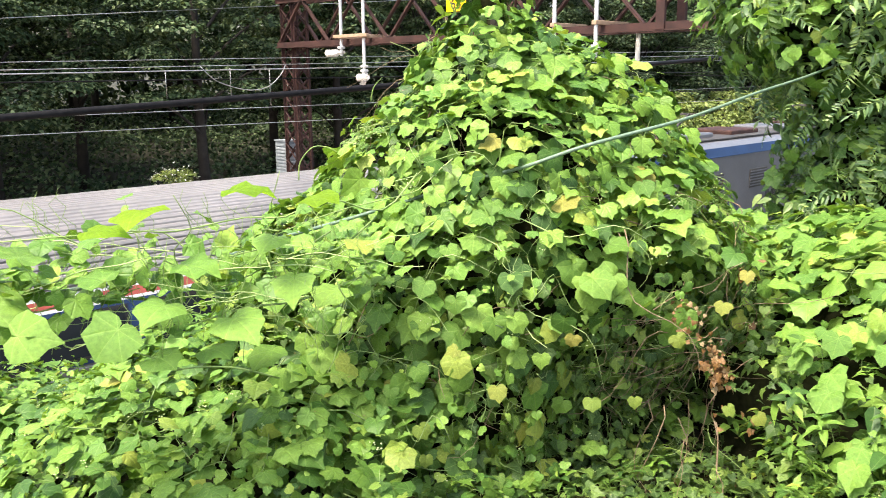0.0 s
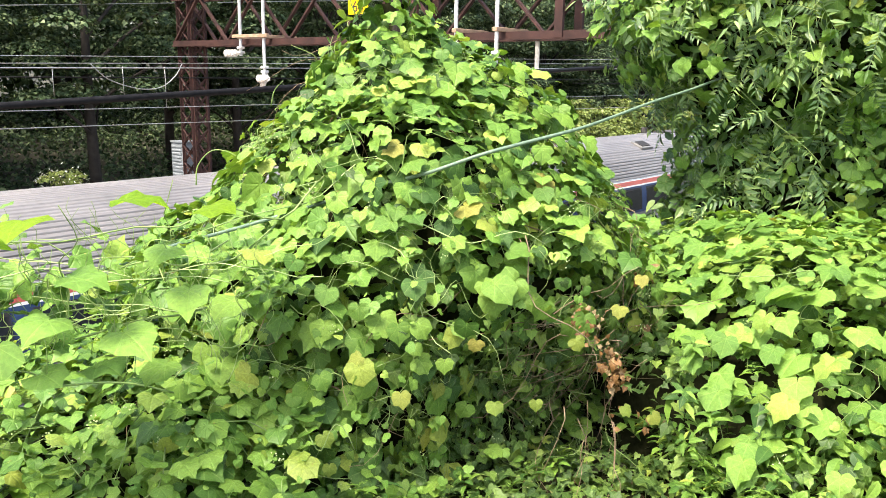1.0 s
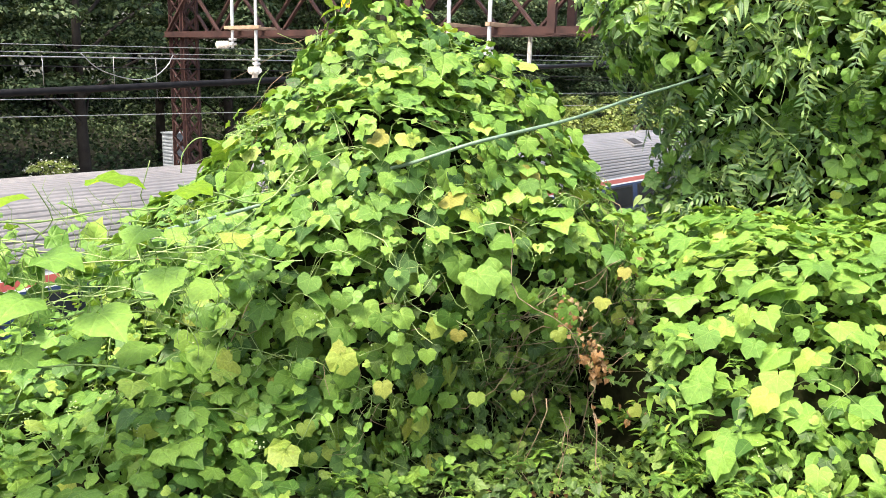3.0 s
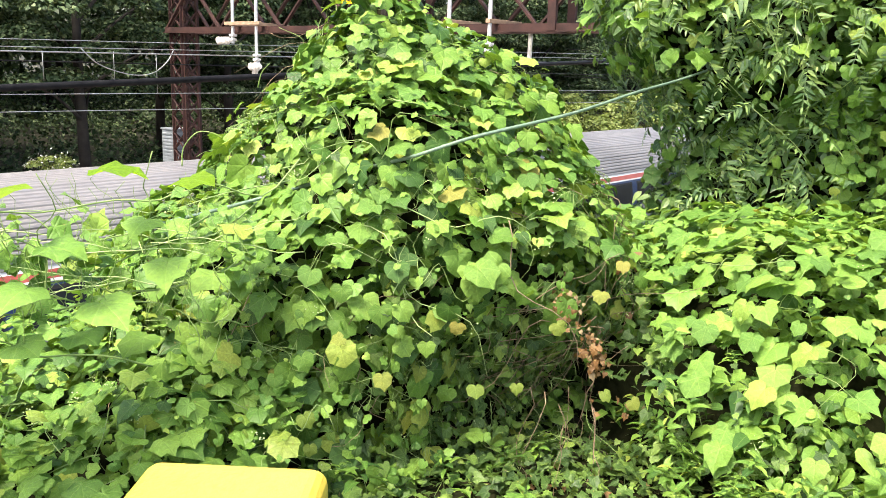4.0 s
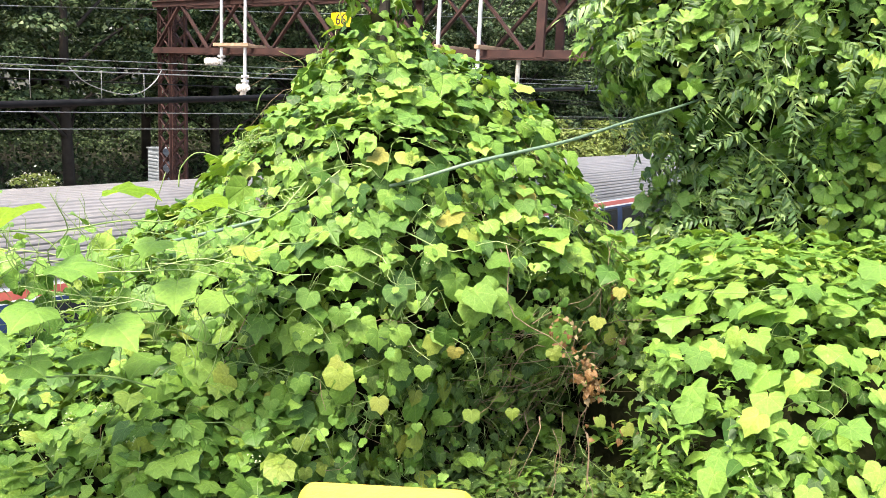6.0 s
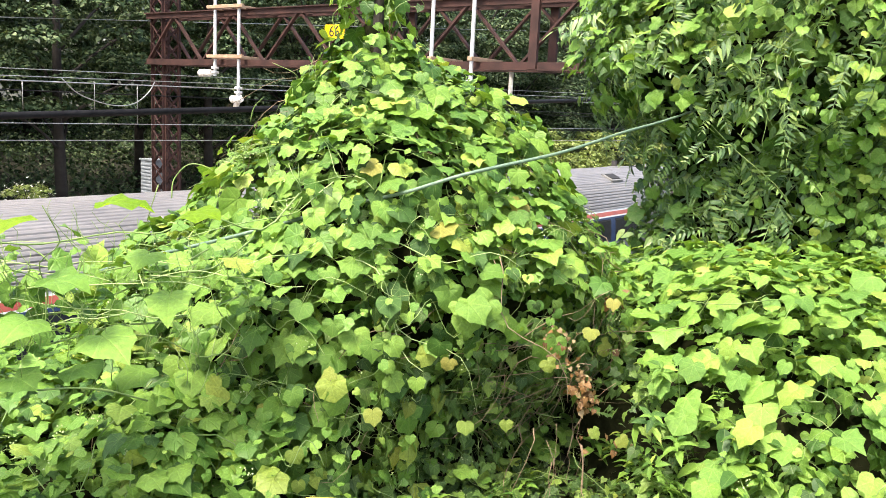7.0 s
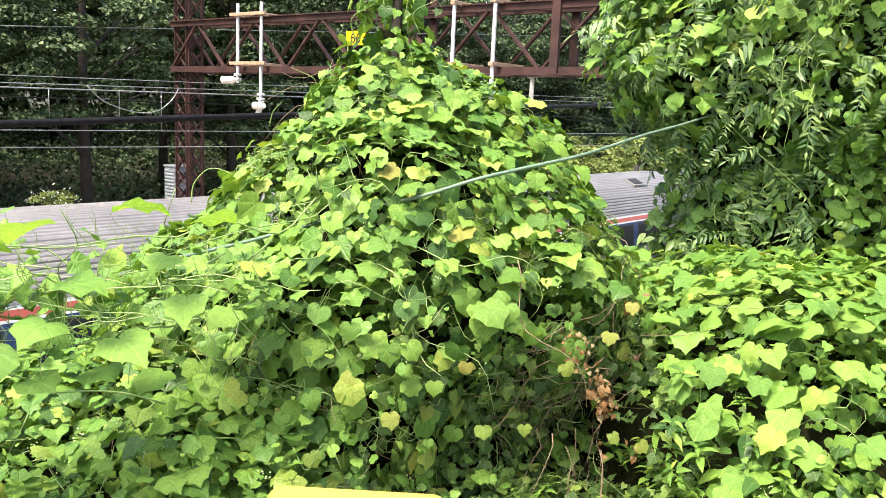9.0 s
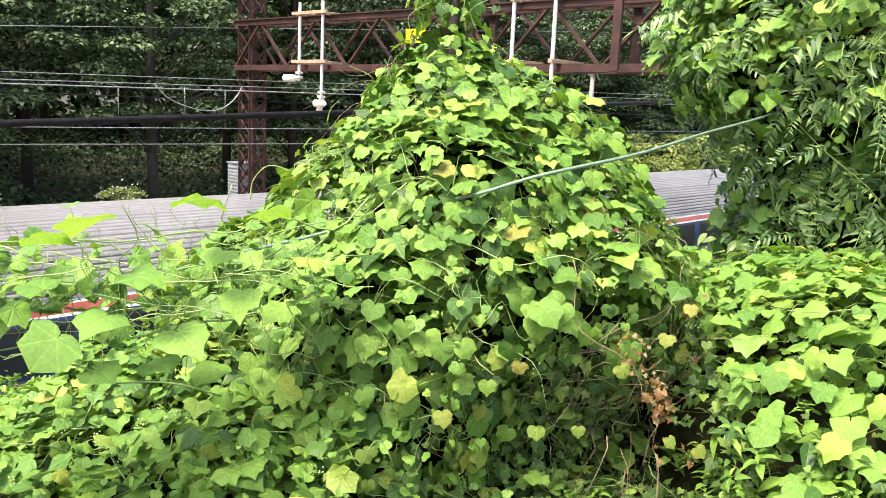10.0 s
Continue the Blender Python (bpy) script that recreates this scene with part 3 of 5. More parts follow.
def build_car():
    car = thing("passenger_car", "fluted stainless steel passenger rail car with red and blue stripes", "train car", "cars of the train")
    x0, x1 = 0.28, CAR - 0.28
    lo, hi = arc_at(2.92), HULL
    a, b = x0 + 2.35, x1 - 2.35
    V, F = hull_strip(a, b, lo, hi, 92, 0.0, 0.014)
    part_mesh("fluted_roof", mesh_of("fluted_roof", V, F, M_STEEL), car)
    V, F = hull_strip(a, b, 0.0, arc_at(2.02), 56, 0.0, 0.016)
    part_mesh("fluted_side", mesh_of("fluted_side", V, F, M_STEEL), car)
    for e0, e1 in ((x0, a), (b, x1)):
        V, F = hull_strip(e0, e1, arc_at(3.4), hi, 60, 0.0, 0.014)
        part_mesh("end_roof", mesh_of("end_roof", V, F, M_STEEL), car)
        V, F = hull_strip(e0, e1, 0.0, arc_at(3.4), 24)
        part_mesh("vestibule_wall", mesh_of("vestibule_wall", V, F, M_SMOOTH, True), car, "smooth grey vestibule wall")
    for z0, z1, m, nm in ((2.72, 2.76, M_WHITE, "white_stripe"), (2.76, 2.87, M_RED, "red_stripe"), (2.87, 2.92, M_WHITE, "white_stripe"), (2.02, 2.72, M_BLUE, "window_band")):
        V, F = hull_strip(a, b, arc_at(z0), arc_at(z1), 8, 0.004)
        part_mesh(nm, mesh_of(nm, V, F, m, True), car)
    for side in (1, -1):
        pane = hull_strip(0, 1.5, arc_at(2.12), arc_at(2.62), 5, 0.012, sides=(side,))
        frame_v = hull_strip(-0.05, 1.55, arc_at(2.07), arc_at(2.67), 5, 0.008, sides=(side,))
        gm, fm = mesh_of("window", *pane, M_GLASS, True), mesh_of("window_frame", *frame_v, M_RUBBER, True)
        for i in range(11):
            w = part_mesh("window_frame", fm, car, m=Matrix.Translation((a + 0.4 + i * 1.86, 0, 0)))
            part_mesh("pane", gm, w)
        for x in (x0 + 0.5, x1 - 1.4):
            door = hull_strip(x, x + 0.9, arc_at(1.1), arc_at(3.12), 12, 0.014, sides=(side,))
            d = part_mesh("door", mesh_of("door", *door, M_DARKSTEEL, True), car, "dark recessed side door")
            glass = hull_strip(x + 0.2, x + 0.7, arc_at(2.0), arc_at(2.75), 6, 0.022, sides=(side,))
            part_mesh("door_window", mesh_of("door_window", *glass, M_GLASS, True), d)
            rim = hull_strip(x - 0.12, x + 1.02, arc_at(2.98), arc_at(3.34), 6, 0.03, sides=(side,))
            part_mesh("door_hood", mesh_of("door_hood", *rim, M_DARKSTEEL, True), car)
            panel = hull_strip(x - 0.05, x + 0.95, arc_at(3.02), arc_at(3.29), 6, 0.036, sides=(side,))
            part_mesh("hood_panel", mesh_of("hood_panel", *panel, M_SMOOTH, True), car)
    roof_hatch(car, x0 + 3.5), roof_hatch(car, x1 - 3.2)
    part("roof_duct", block(1.3, 0.5, 0.06, (x0 + 0.8, 0, 3.88), 0.02), M_SMOOTH, car, "low grey roof duct")
    part("roof_duct", block(0.9, 0.5, 0.06, (x1 - 0.9, 0, 3.88), 0.02), M_SMOOTH, car, "low grey roof duct")
    part("exhaust_stack", rod((x1 - 0.9, 0.2, 3.85), (x1 - 0.9, 0.2, 4.08), 0.09), M_DARKSTEEL, car)
    for x in (x0, x1):
        # End wall is coloured dark to stand for shade in the gap.
        part("end_wall", end_cap(x, 0.06, 0.02), M_DARKSTEEL, car, "end wall coloured dark for the gap's shade")
        s = 1 if x > 1 else -1
        # Dark block added where only shade falls under the roof end.
        part("end_shade", block(0.03, 2.1, 0.3, (x + s * 0.04, 0, 3.52), 0.01), M_RUBBER, car, "dark block for the shade under the roof end")
        for i in range(6):
            part("gangway_fold", block(0.035, 1.9 + 0.1 * (i % 2), 2.55 + 0.08 * (i % 2), (x + s * (0.05 + i * 0.045), 0, 2.1), 0.016), M_RUBBER, car, "black rubber fold of the gangway bellows")
        rim = bmesh.new()
        for i in range(len(HALF) - 1):
            for sd in (1, -1):
                beam((x, sd * HALF[i][0], HALF[i][1]), (x, sd * HALF[i + 1][0], HALF[i + 1][1]), 0.03, 0.03, rim)
        part("end_rim", rim, M_RUBBER, car)
    part("underframe", block(CAR - 1.2, 2.6, 0.35, (CAR / 2, 0, 0.78), 0.05), M_DARKSTEEL, car)
    truck(car, 4.2), truck(car, CAR - 4.2)
    return car


def build_locomotive():
    L = 20.4
    loco = thing("locomotive", "silver electric locomotive with a blue roof band", "locomotive")
    prof = [(1.42, 0.7), (1.48, 1.0), (1.48, 3.42), (1.40, 3.66), (1.15, 3.76), (0.9, 3.79), (0, 3.81)]
    rings = [(0.35, 0.0, 0.6), (0.46, 0.0, 0.72), (0.86, 0.0, 0.97), (1.2, 0, 1.0), (L - 1.2, 0, 1.0), (L - 0.86, 0, 0.97), (L - 0.46, 0, 0.72), (L - 0.35, 0, 0.6)]
    full = prof + [(-a, z) for a, z in prof[-2::-1]]
    V, F = [], []
    for x, _, k in rings:
        for y, z in full:
            V.append((x, y * (0.9 + 0.1 * k), 0.7 + (z - 0.7) * k))
    n = len(full)
    F = [(i * n + j, i * n + j + 1, (i + 1) * n + j + 1, (i + 1) * n + j) for i in range(len(rings) - 1) for j in range(n - 1)]
    F += [tuple(range(n)), tuple(range((len(rings) - 1) * n, len(rings) * n))[::-1]]
    part_mesh("body", mesh_of("body", V, F, M_GREY), loco)
    for side in (1, -1):
        part("blue_band", block(L - 3.4, 0.03, 0.24, (L / 2, side * 1.445, 3.54), 0.008, turn=Matrix.Rotation(side * 0.32, 4, "X")), M_BLUEBRIGHT, loco, "navy blue band under the roof")
        for i in range(6):
            g = part("grille", block(1.0, 0.03, 0.5, (4.2 + i * 2.4, side * 1.485, 2.75), 0.01), M_DARKSTEEL, loco)
            for k in range(6):
                part("slat", block(0.96, 0.02, 0.03, (4.2 + i * 2.4, side * 1.503, 2.56 + k * 0.075), 0), M_GREY, g)
        for i in range(6):
            part("letter_bar", block(0.22, 0.012, 0.3, (9.6 + i * 0.36, side * 1.49, 2.2), 0.005), M_INK, loco, "dark plain bar in place of a letter")
        bm = bmesh.new()
        block(1.5, 0.012, 0.18, (8.0, side * 1.49, 1.9), 0.005, bm, Matrix.Rotation(radians(32), 4, "Y"))
        block(1.1, 0.012, 0.16, (8.2, side * 1.49, 1.65), 0.005, bm, Matrix.Rotation(radians(32), 4, "Y"))
        part("emblem", bm, M_BLUE, loco, "dark blue slanted emblem")
        part("cab_door", block(0.75, 0.03, 1.9, (2.9, side * 1.485, 1.95), 0.02), M_GREY, loco)
        part("cab_window", block(0.6, 0.03, 0.55, (2.9, side * 1.505, 2.55), 0.03), M_GLASS, loco)
        for xx in (2.4, 3.4):
            part("handrail", rod((xx, side * 1.55, 1.2), (xx, side * 1.55, 2.5), 0.02), M_WHITE, loco)
    part("roof", block(L - 2.6, 2.1, 0.04, (L / 2, 0, 3.815), 0.01), M_DARKSTEEL, loco, "sooty grey roof")
    for end, sx in ((0.35, 1), (L - 0.35, -1)):
        part("blue_end", block(1.1, 2.6, 0.06, (end + sx * 0.3, 0, 3.2), 0.02, turn=Matrix.Rotation(-sx * 1.07, 4, "Y")), M_BLUEBRIGHT, loco, "blue raked cab end")
        part("windscreen", block(0.7, 2.1, 0.05, (end + sx * 0.27, 0, 3.23), 0.02, turn=Matrix.Rotation(-sx * 1.07, 4, "Y")), M_GLASS, loco)
        for side in (1, -1):
            part("corner_panel", block(0.26, 0.03, 1.5, (end + sx * 0.42, side * 1.43, 2.5), 0.01, turn=Matrix.Rotation(sx * 0.25, 4, "Y")), M_GREY, loco)
        part("coupler", block(0.6, 0.3, 0.3, (end - sx * 0.15, 0, 0.85), 0.04), M_DARKSTEEL, loco)
    for i in range(5):
        part("roof_box", block(1.6, 1.3, 0.16, (4.6 + i * 2.6, 0, 3.87), 0.04), M_GREY if i % 2 else M_RUST, loco)
    for x in (6, 14):
        arm = bmesh.new()
        beam((x, -0.5, 4.0), (x + 1.2, -0.35, 4.45), 0.05, 0.05, arm)
        beam((x, 0.5, 4.0), (x + 1.2, 0.35, 4.45), 0.05, 0.05, arm)
        beam((x + 1.2, -0.8, 4.45), (x + 1.2, 0.8, 4.45), 0.06, 0.05, arm)
        part("pantograph", arm, M_DARKSTEEL, loco)
    part("underframe", block(L - 1, 2.5, 0.4, (L / 2, 0, 0.72), 0.05), M_DARKSTEEL, loco)
    truck(loco, 4.6), truck(loco, L - 4.6)
    return loco


SPEED, GAP_S = 13.01, 6.05            # m/s; where a gap stands at 1.5 s
TRAIN = []


def build_train():
    first = build_car()
    cars = [first] + [copy_thing(first, Matrix()) for _ in range(6)]
    roof_hatch(cars[4], CAR / 2 - 0.8)
    for i, c in enumerate(cars):
        TRAIN.append((c, GAP_S - SPEED * 1.5 - CAR * i))
    TRAIN.append((build_locomotive(), GAP_S - SPEED * 1.5 + CAR))


# ---- the steel portal over the tracks ----
GS = 15.2


def build_gantry():
    g = thing("catenary_gantry", "rusted riveted steel lattice portal over the tracks", "gantry", at=TRACK @ Matrix.Translation((GS, 0, 0)))
    top, bot, far, near, w = 3.86, 2.53, 22.9, 4.2, 0.62

    def lattice_post(p, z0, z1):
        ob = new("lattice_post")
        ob.parent = g
        hw = 0.28
        for x in (-hw, hw):
            for y in (-hw, hw):
                bm = bmesh.new()
                beam((x, p + y, z0), (x, p + y, z1), 0.1, 0.02, bm)
                beam((x - math.copysign(0.045, x), p + y, z0), (x - math.copysign(0.045, x), p + y, z1), 0.02, 0.1, bm)
                part("corner_angle", bm, M_RUST, ob)
        step, z, k = 0.52, z0, 0
        while z + step < z1:
            a, b = (-hw, hw) if k % 2 else (hw, -hw)
            for q in (-hw - 0.01, hw + 0.01):
                part("lacing_bar", beam((a, p + q, z), (b, p + q, z + step), 0.055, 0.012), M_RUST, ob)
                part("lacing_bar", beam((b, p + q, z), (a, p + q, z + step), 0.055, 0.012), M_RUST, ob)
                part("lacing_bar", beam((q, p + a, z), (q, p + b, z + step), 0.012, 0.055), M_RUST, ob)
                part("lacing_bar", beam((q, p + b, z), (q, p + a, z + step), 0.012, 0.055), M_RUST, ob)
            z, k = z + step, k + 1
        part("base_plate", block(1.0, 1.0, 0.12, (0, p, z0), 0.02), M_RUST, ob)

    lattice_post(22.45, RAIL - 0.3, 6.2)
    lattice_post(4.6, -1.2, 5.0)
    for x in (-w / 2, w / 2):
        for z in (top, bot):
            bm = bmesh.new()
            beam((x, near, z), (x, far, z), 0.16, 0.13, bm)
            beam((x, near, z + (0.075 if z == top else -0.075)), (x, far, z + (0.075 if z == top else -0.075)), 0.03, 0.24, bm)
            part("chord", bm, M_RUST, g)
    steps = 14
    L = (far - near) / steps
    for i in range(steps):
        for x in (-w / 2, w / 2):
            a, b = (bot, top) if (i % 2 == 0) == (x < 0) else (top, bot)
            bm = bmesh.new()
            beam((x, near + i * L, a), (x, near + (i + 1) * L, b), 0.05, 0.1, bm)
            part("diagonal", bm, M_RUST, g)
        part("cross_tie", beam((-w / 2, near + i * L, bot), (w / 2, near + (i + 1) * L, bot), 0.07, 0.03), M_RUST, g)
        part("cross_tie", beam((w / 2, near + i * L, top), (-w / 2, near + (i + 1) * L, top), 0.07, 0.03), M_RUST, g)
    for p in (13.06, 9.17):
        for x in (-w / 2 - 0.08, w / 2 + 0.08):
            part("upright", beam((x, p, bot - 0.1), (x, p, top + 0.9), 0.08, 0.19), M_RUST, g)
    for p in (19.25, 18.24, 11.65, 10.55):
        for z in (top + 0.1, bot + 0.12):
            part("timber_bracket", block(1.2, 0.12, 0.09, (-0.1, p, z), 0.01), M_TIMBER, g, "weathered timber crossbar")
        low = {19.25: 2.14, 18.24: 1.62, 11.65: 2.15, 10.55: 1.95}[p]
        r = part("hanger_pole", rod((-0.62, p, low), (-0.62, p, 4.28), 0.044, n=12), M_GALV, g, "pale galvanised hanger pole")
        for k in (0.1, 0.22):
            part("clamp", block(0.16, 0.16, 0.07, (-0.62, p, low + k), 0.015), M_GALV, r)
    part("timber_bracket", block(0.09, 1.5, 0.09, (-0.68, 18.75, top + 0.12), 0.01), M_TIMBER, g)
    part("timber_bracket", block(0.09, 1.5, 0.09, (-0.68, 18.75, bot + 0.14), 0.01), M_TIMBER, g)
    for p, z, ty in ((19.42, 2.23, 0.5), (18.13, 1.55, 0.35), (11.9, 2.2, 0.55)):
        ins = part("insulator", rod((-0.62, p - 0.03, z), (-0.62, p + ty, z - 0.05), 0.07, n=14), M_CERAMIC, g, "pale ceramic insulator")
        for k in range(4):
            part("shed", rod((-0.62, p + 0.06 + k * ty / 4, z - 0.01), (-0.62, p + 0.1 + k * ty / 4, z - 0.012), 0.105, n=14), M_CERAMIC, ins)
    part("insulator", rod((-0.62, 18.22, 1.66), (-0.5, 18.5, 1.3), 0.08, n=12), M_CERAMIC, g)
    part("drop_insulator", rod((0.3, 10.12, 2.45), (0.3, 10.12, 1.85), 0.05, n=10), M_CERAMIC, g)
    sign = part("sign_plate", block(0.02, 0.66, 0.34, (-0.66, 14.62, 3.26), 0.006), M_SIGN, g, "yellow plate with black figures")
    text = bpy.data.curves.new("figures", "FONT")
    text.body, text.size, text.extrude, text.align_x, text.align_y = "66", 0.36, 0.004, "CENTER", "CENTER"
    holder = bpy.data.objects.new("figures", text)
    scene.collection.objects.link(holder)
    me = bpy.data.meshes.new_from_object(holder.evaluated_get(bpy.context.evaluated_depsgraph_get()))
    bpy.data.objects.remove(holder)
    me.materials.clear()
    me.materials.append(M_INK)
    turn = Matrix(((0, 0, -1, -0.674), (-1, 0, 0, 14.62), (0, 1, 0, 3.26), (0, 0, 0, 1)))
    part_mesh("figures", me, sign, "black painted figures", m=turn)


def build_cabinet():
    c = thing("signal_cabinet", "pale grey louvred signal cabinet beside the lattice post", "cabinet", at=TRACK @ Matrix.Translation((15.5, 23.55, 0)))
    part("body", block(0.6, 0.62, 3.4, (0, 0, -2.21), 0.02), M_CABINET, c)
    for k in range(13):
        part("louvre", block(0.03, 0.54, 0.06, (-0.31, 0, -0.66 - k * 0.11), 0.008), M_CABINET, c)
        part("louvre", block(0.54, 0.03, 0.06, (0, -0.32, -0.66 - k * 0.11), 0.008), M_CABINET, c)
    part("cap", block(0.66, 0.68, 0.05, (0, 0, -0.51), 0.01), M_CABINET, c)
    p = thing("thin_pole", "thin pale pole beside the signal cabinet", "pole", at=TRACK @ Matrix.Translation((15.2, 23.1, 0)))
    part("shaft", rod((0, 0, RAIL - 0.3), (0, 0, 0.66), 0.04), M_GALV, p)
    part("cap", rod((0, 0, 0.66), (0, 0, 0.7), 0.05), M_GALV, p)


def wire(name, label, points, r, mat, sag=0.0, n=10, group="overhead wires"):
    if len(points) == 2:
        a, b = Vector(points[0]), Vector(points[1])
        points = [a.lerp(b, k / n) - Vector((0, 0, sag * 4 * (k / n) * (1 - k / n))) for k in range(n + 1)]
    ob = new(name, tubes_mesh(name, [(points, r, 1.0)], mat, 6))
    return tagged(ob, label, "wire", group)


def build_wires():
    def far(a, b, p, s0=-30, s1=90):
        (sa, za), (sb, zb) = a, b
        k = (zb - za) / (sb - sa)
        return [sp(s0, p, za + k * (s0 - sa)), sp(s1, p, za + k * (s1 - sa))]
    for a, b, p, r in (((9.21, 1.99), (18.25, 2.2), 20.0, 0.010), ((9.2, 1.82), (17.32, 2.0), 20.15, 0.011), ((8.74, 1.71), (16.67, 1.85), 19.0, 0.016),
                       ((7.79, 0.86), (14.18, 0.90), 17.0, 0.009), ((7.77, 0.51), (13.37, 0.51), 17.1, 0.009)):
        wire("overhead_wire", "bare metal overhead railway wire", far(a, b, p), r, M_WIRE)
    wire("overhead_wire", "dark overhead railway wire", far((10.12, 1.49), (18.58, 1.54), 22.0), 0.018, M_BLACK)
    wire("overhead_wire", "bare metal overhead railway wire", far((12.04, 3.59), (17.85, 4.1), 26.0), 0.015, M_WIRE)
    for z, r in ((2.25, 0.012), (2.0, 0.012), (1.55, 0.012), (1.15, 0.012)):
        wire("overhead_wire", "bare metal overhead railway wire", [sp(19, 11.3, z), sp(110, 11.3, z)], 0.008, M_BLACK)
    wire("black_cable", "thick black sheathed cable over the railway", far((5.95, 1.14), (22.51, 1.97), 13.0), 0.062, M_BLACK)
    wire("dropper_loop", "slack loop of pale cable between wires", smooth_line([sp(10.61, 20, 1.84), sp(11.0, 20, 1.5), sp(11.56, 20, 1.3), sp(12.1, 20, 1.22), sp(12.59, 20, 1.3), sp(13.0, 20, 1.6), sp(13.19, 20, 1.89)], 5), 0.014, M_WIRE)
    for s, z0, z1 in ((9.6, 1.05, 1.75), (11.4, 1.0, 1.8), (12.6, 0.75, 1.8)):
        wire("dropper", "thin dropper between overhead wires", [sp(s, 19.9, z0), sp(s, 19.9, z1)], 0.008, M_WIRE, n=2)


# ---- woods ----
def tree_parts(name, label, rng, height, radius, count, mat, leaf=0.2, low=0.2, clumps=80, trunk=0.24):
    t = thing(name, label, "tree", "trees behind the railway")
    lines = [([(0, 0, -0.3), (0.1, 0, height * 0.3), (0.05, 0.1, height * 0.6), (0, 0, height * 0.9)], trunk, 0.2)]
    centres = []
    for i in range(clumps):
        z = height * rng.uniform(low, 1.0)
        k = (z / height - low) / (1 - low)
        r = radius * (0.55 + 0.45 * math.sin(math.pi * min(1, k * 0.85 + 0.15))) * math.sqrt(rng.uniform(0.12, 1))
        a = rng.uniform(0, 2 * math.pi)
        centres.append((r * math.cos(a), r * math.sin(a), z))
    for c in centres[::5]:
        z0 = c[2] * 0.7
        mid = (c[0] * 0.5, c[1] * 0.5, (z0 + c[2]) / 2 + 0.2)
        lines.append((smooth_line([(0, 0, z0), mid, c], 3), trunk * 0.3, 0.25))
    part_mesh("trunk", tubes_mesh("trunk", lines, M_BARK, 7), t)
    per = count // clumps
    P, Nn = [], []
    for c in centres:
        d = rng.normal(0, 1, (per, 3))
        d[:, 2] = np.abs(d[:, 2]) * 0.9 - 0.25
        d /= np.linalg.norm(d, axis=1)[:, None]
        rad = rng.uniform(0.75, 1.0, (per, 1)) * rng.uniform(0.2, 0.42) * radius
        P.append(np.array(c) + d * rad * np.array([1, 1, 0.38]))
        Nn.append(d * 0.6 + np.array([0, 0, 0.8]))
    P, Nn = np.concatenate(P), np.concatenate(Nn)
    rot = frames_of(Nn / np.linalg.norm(Nn, axis=1)[:, None], np.array([[0, 0, -0.6]]) + rng.normal(0, 0.7, P.shape), rng, 0.35)
    part_mesh("crown", leaves_mesh("crown", WOODLEAF, P, rot, rng.uniform(leaf * 0.7, leaf * 1.35, len(P)), mat, rng), t, kind="stuff")
    return t


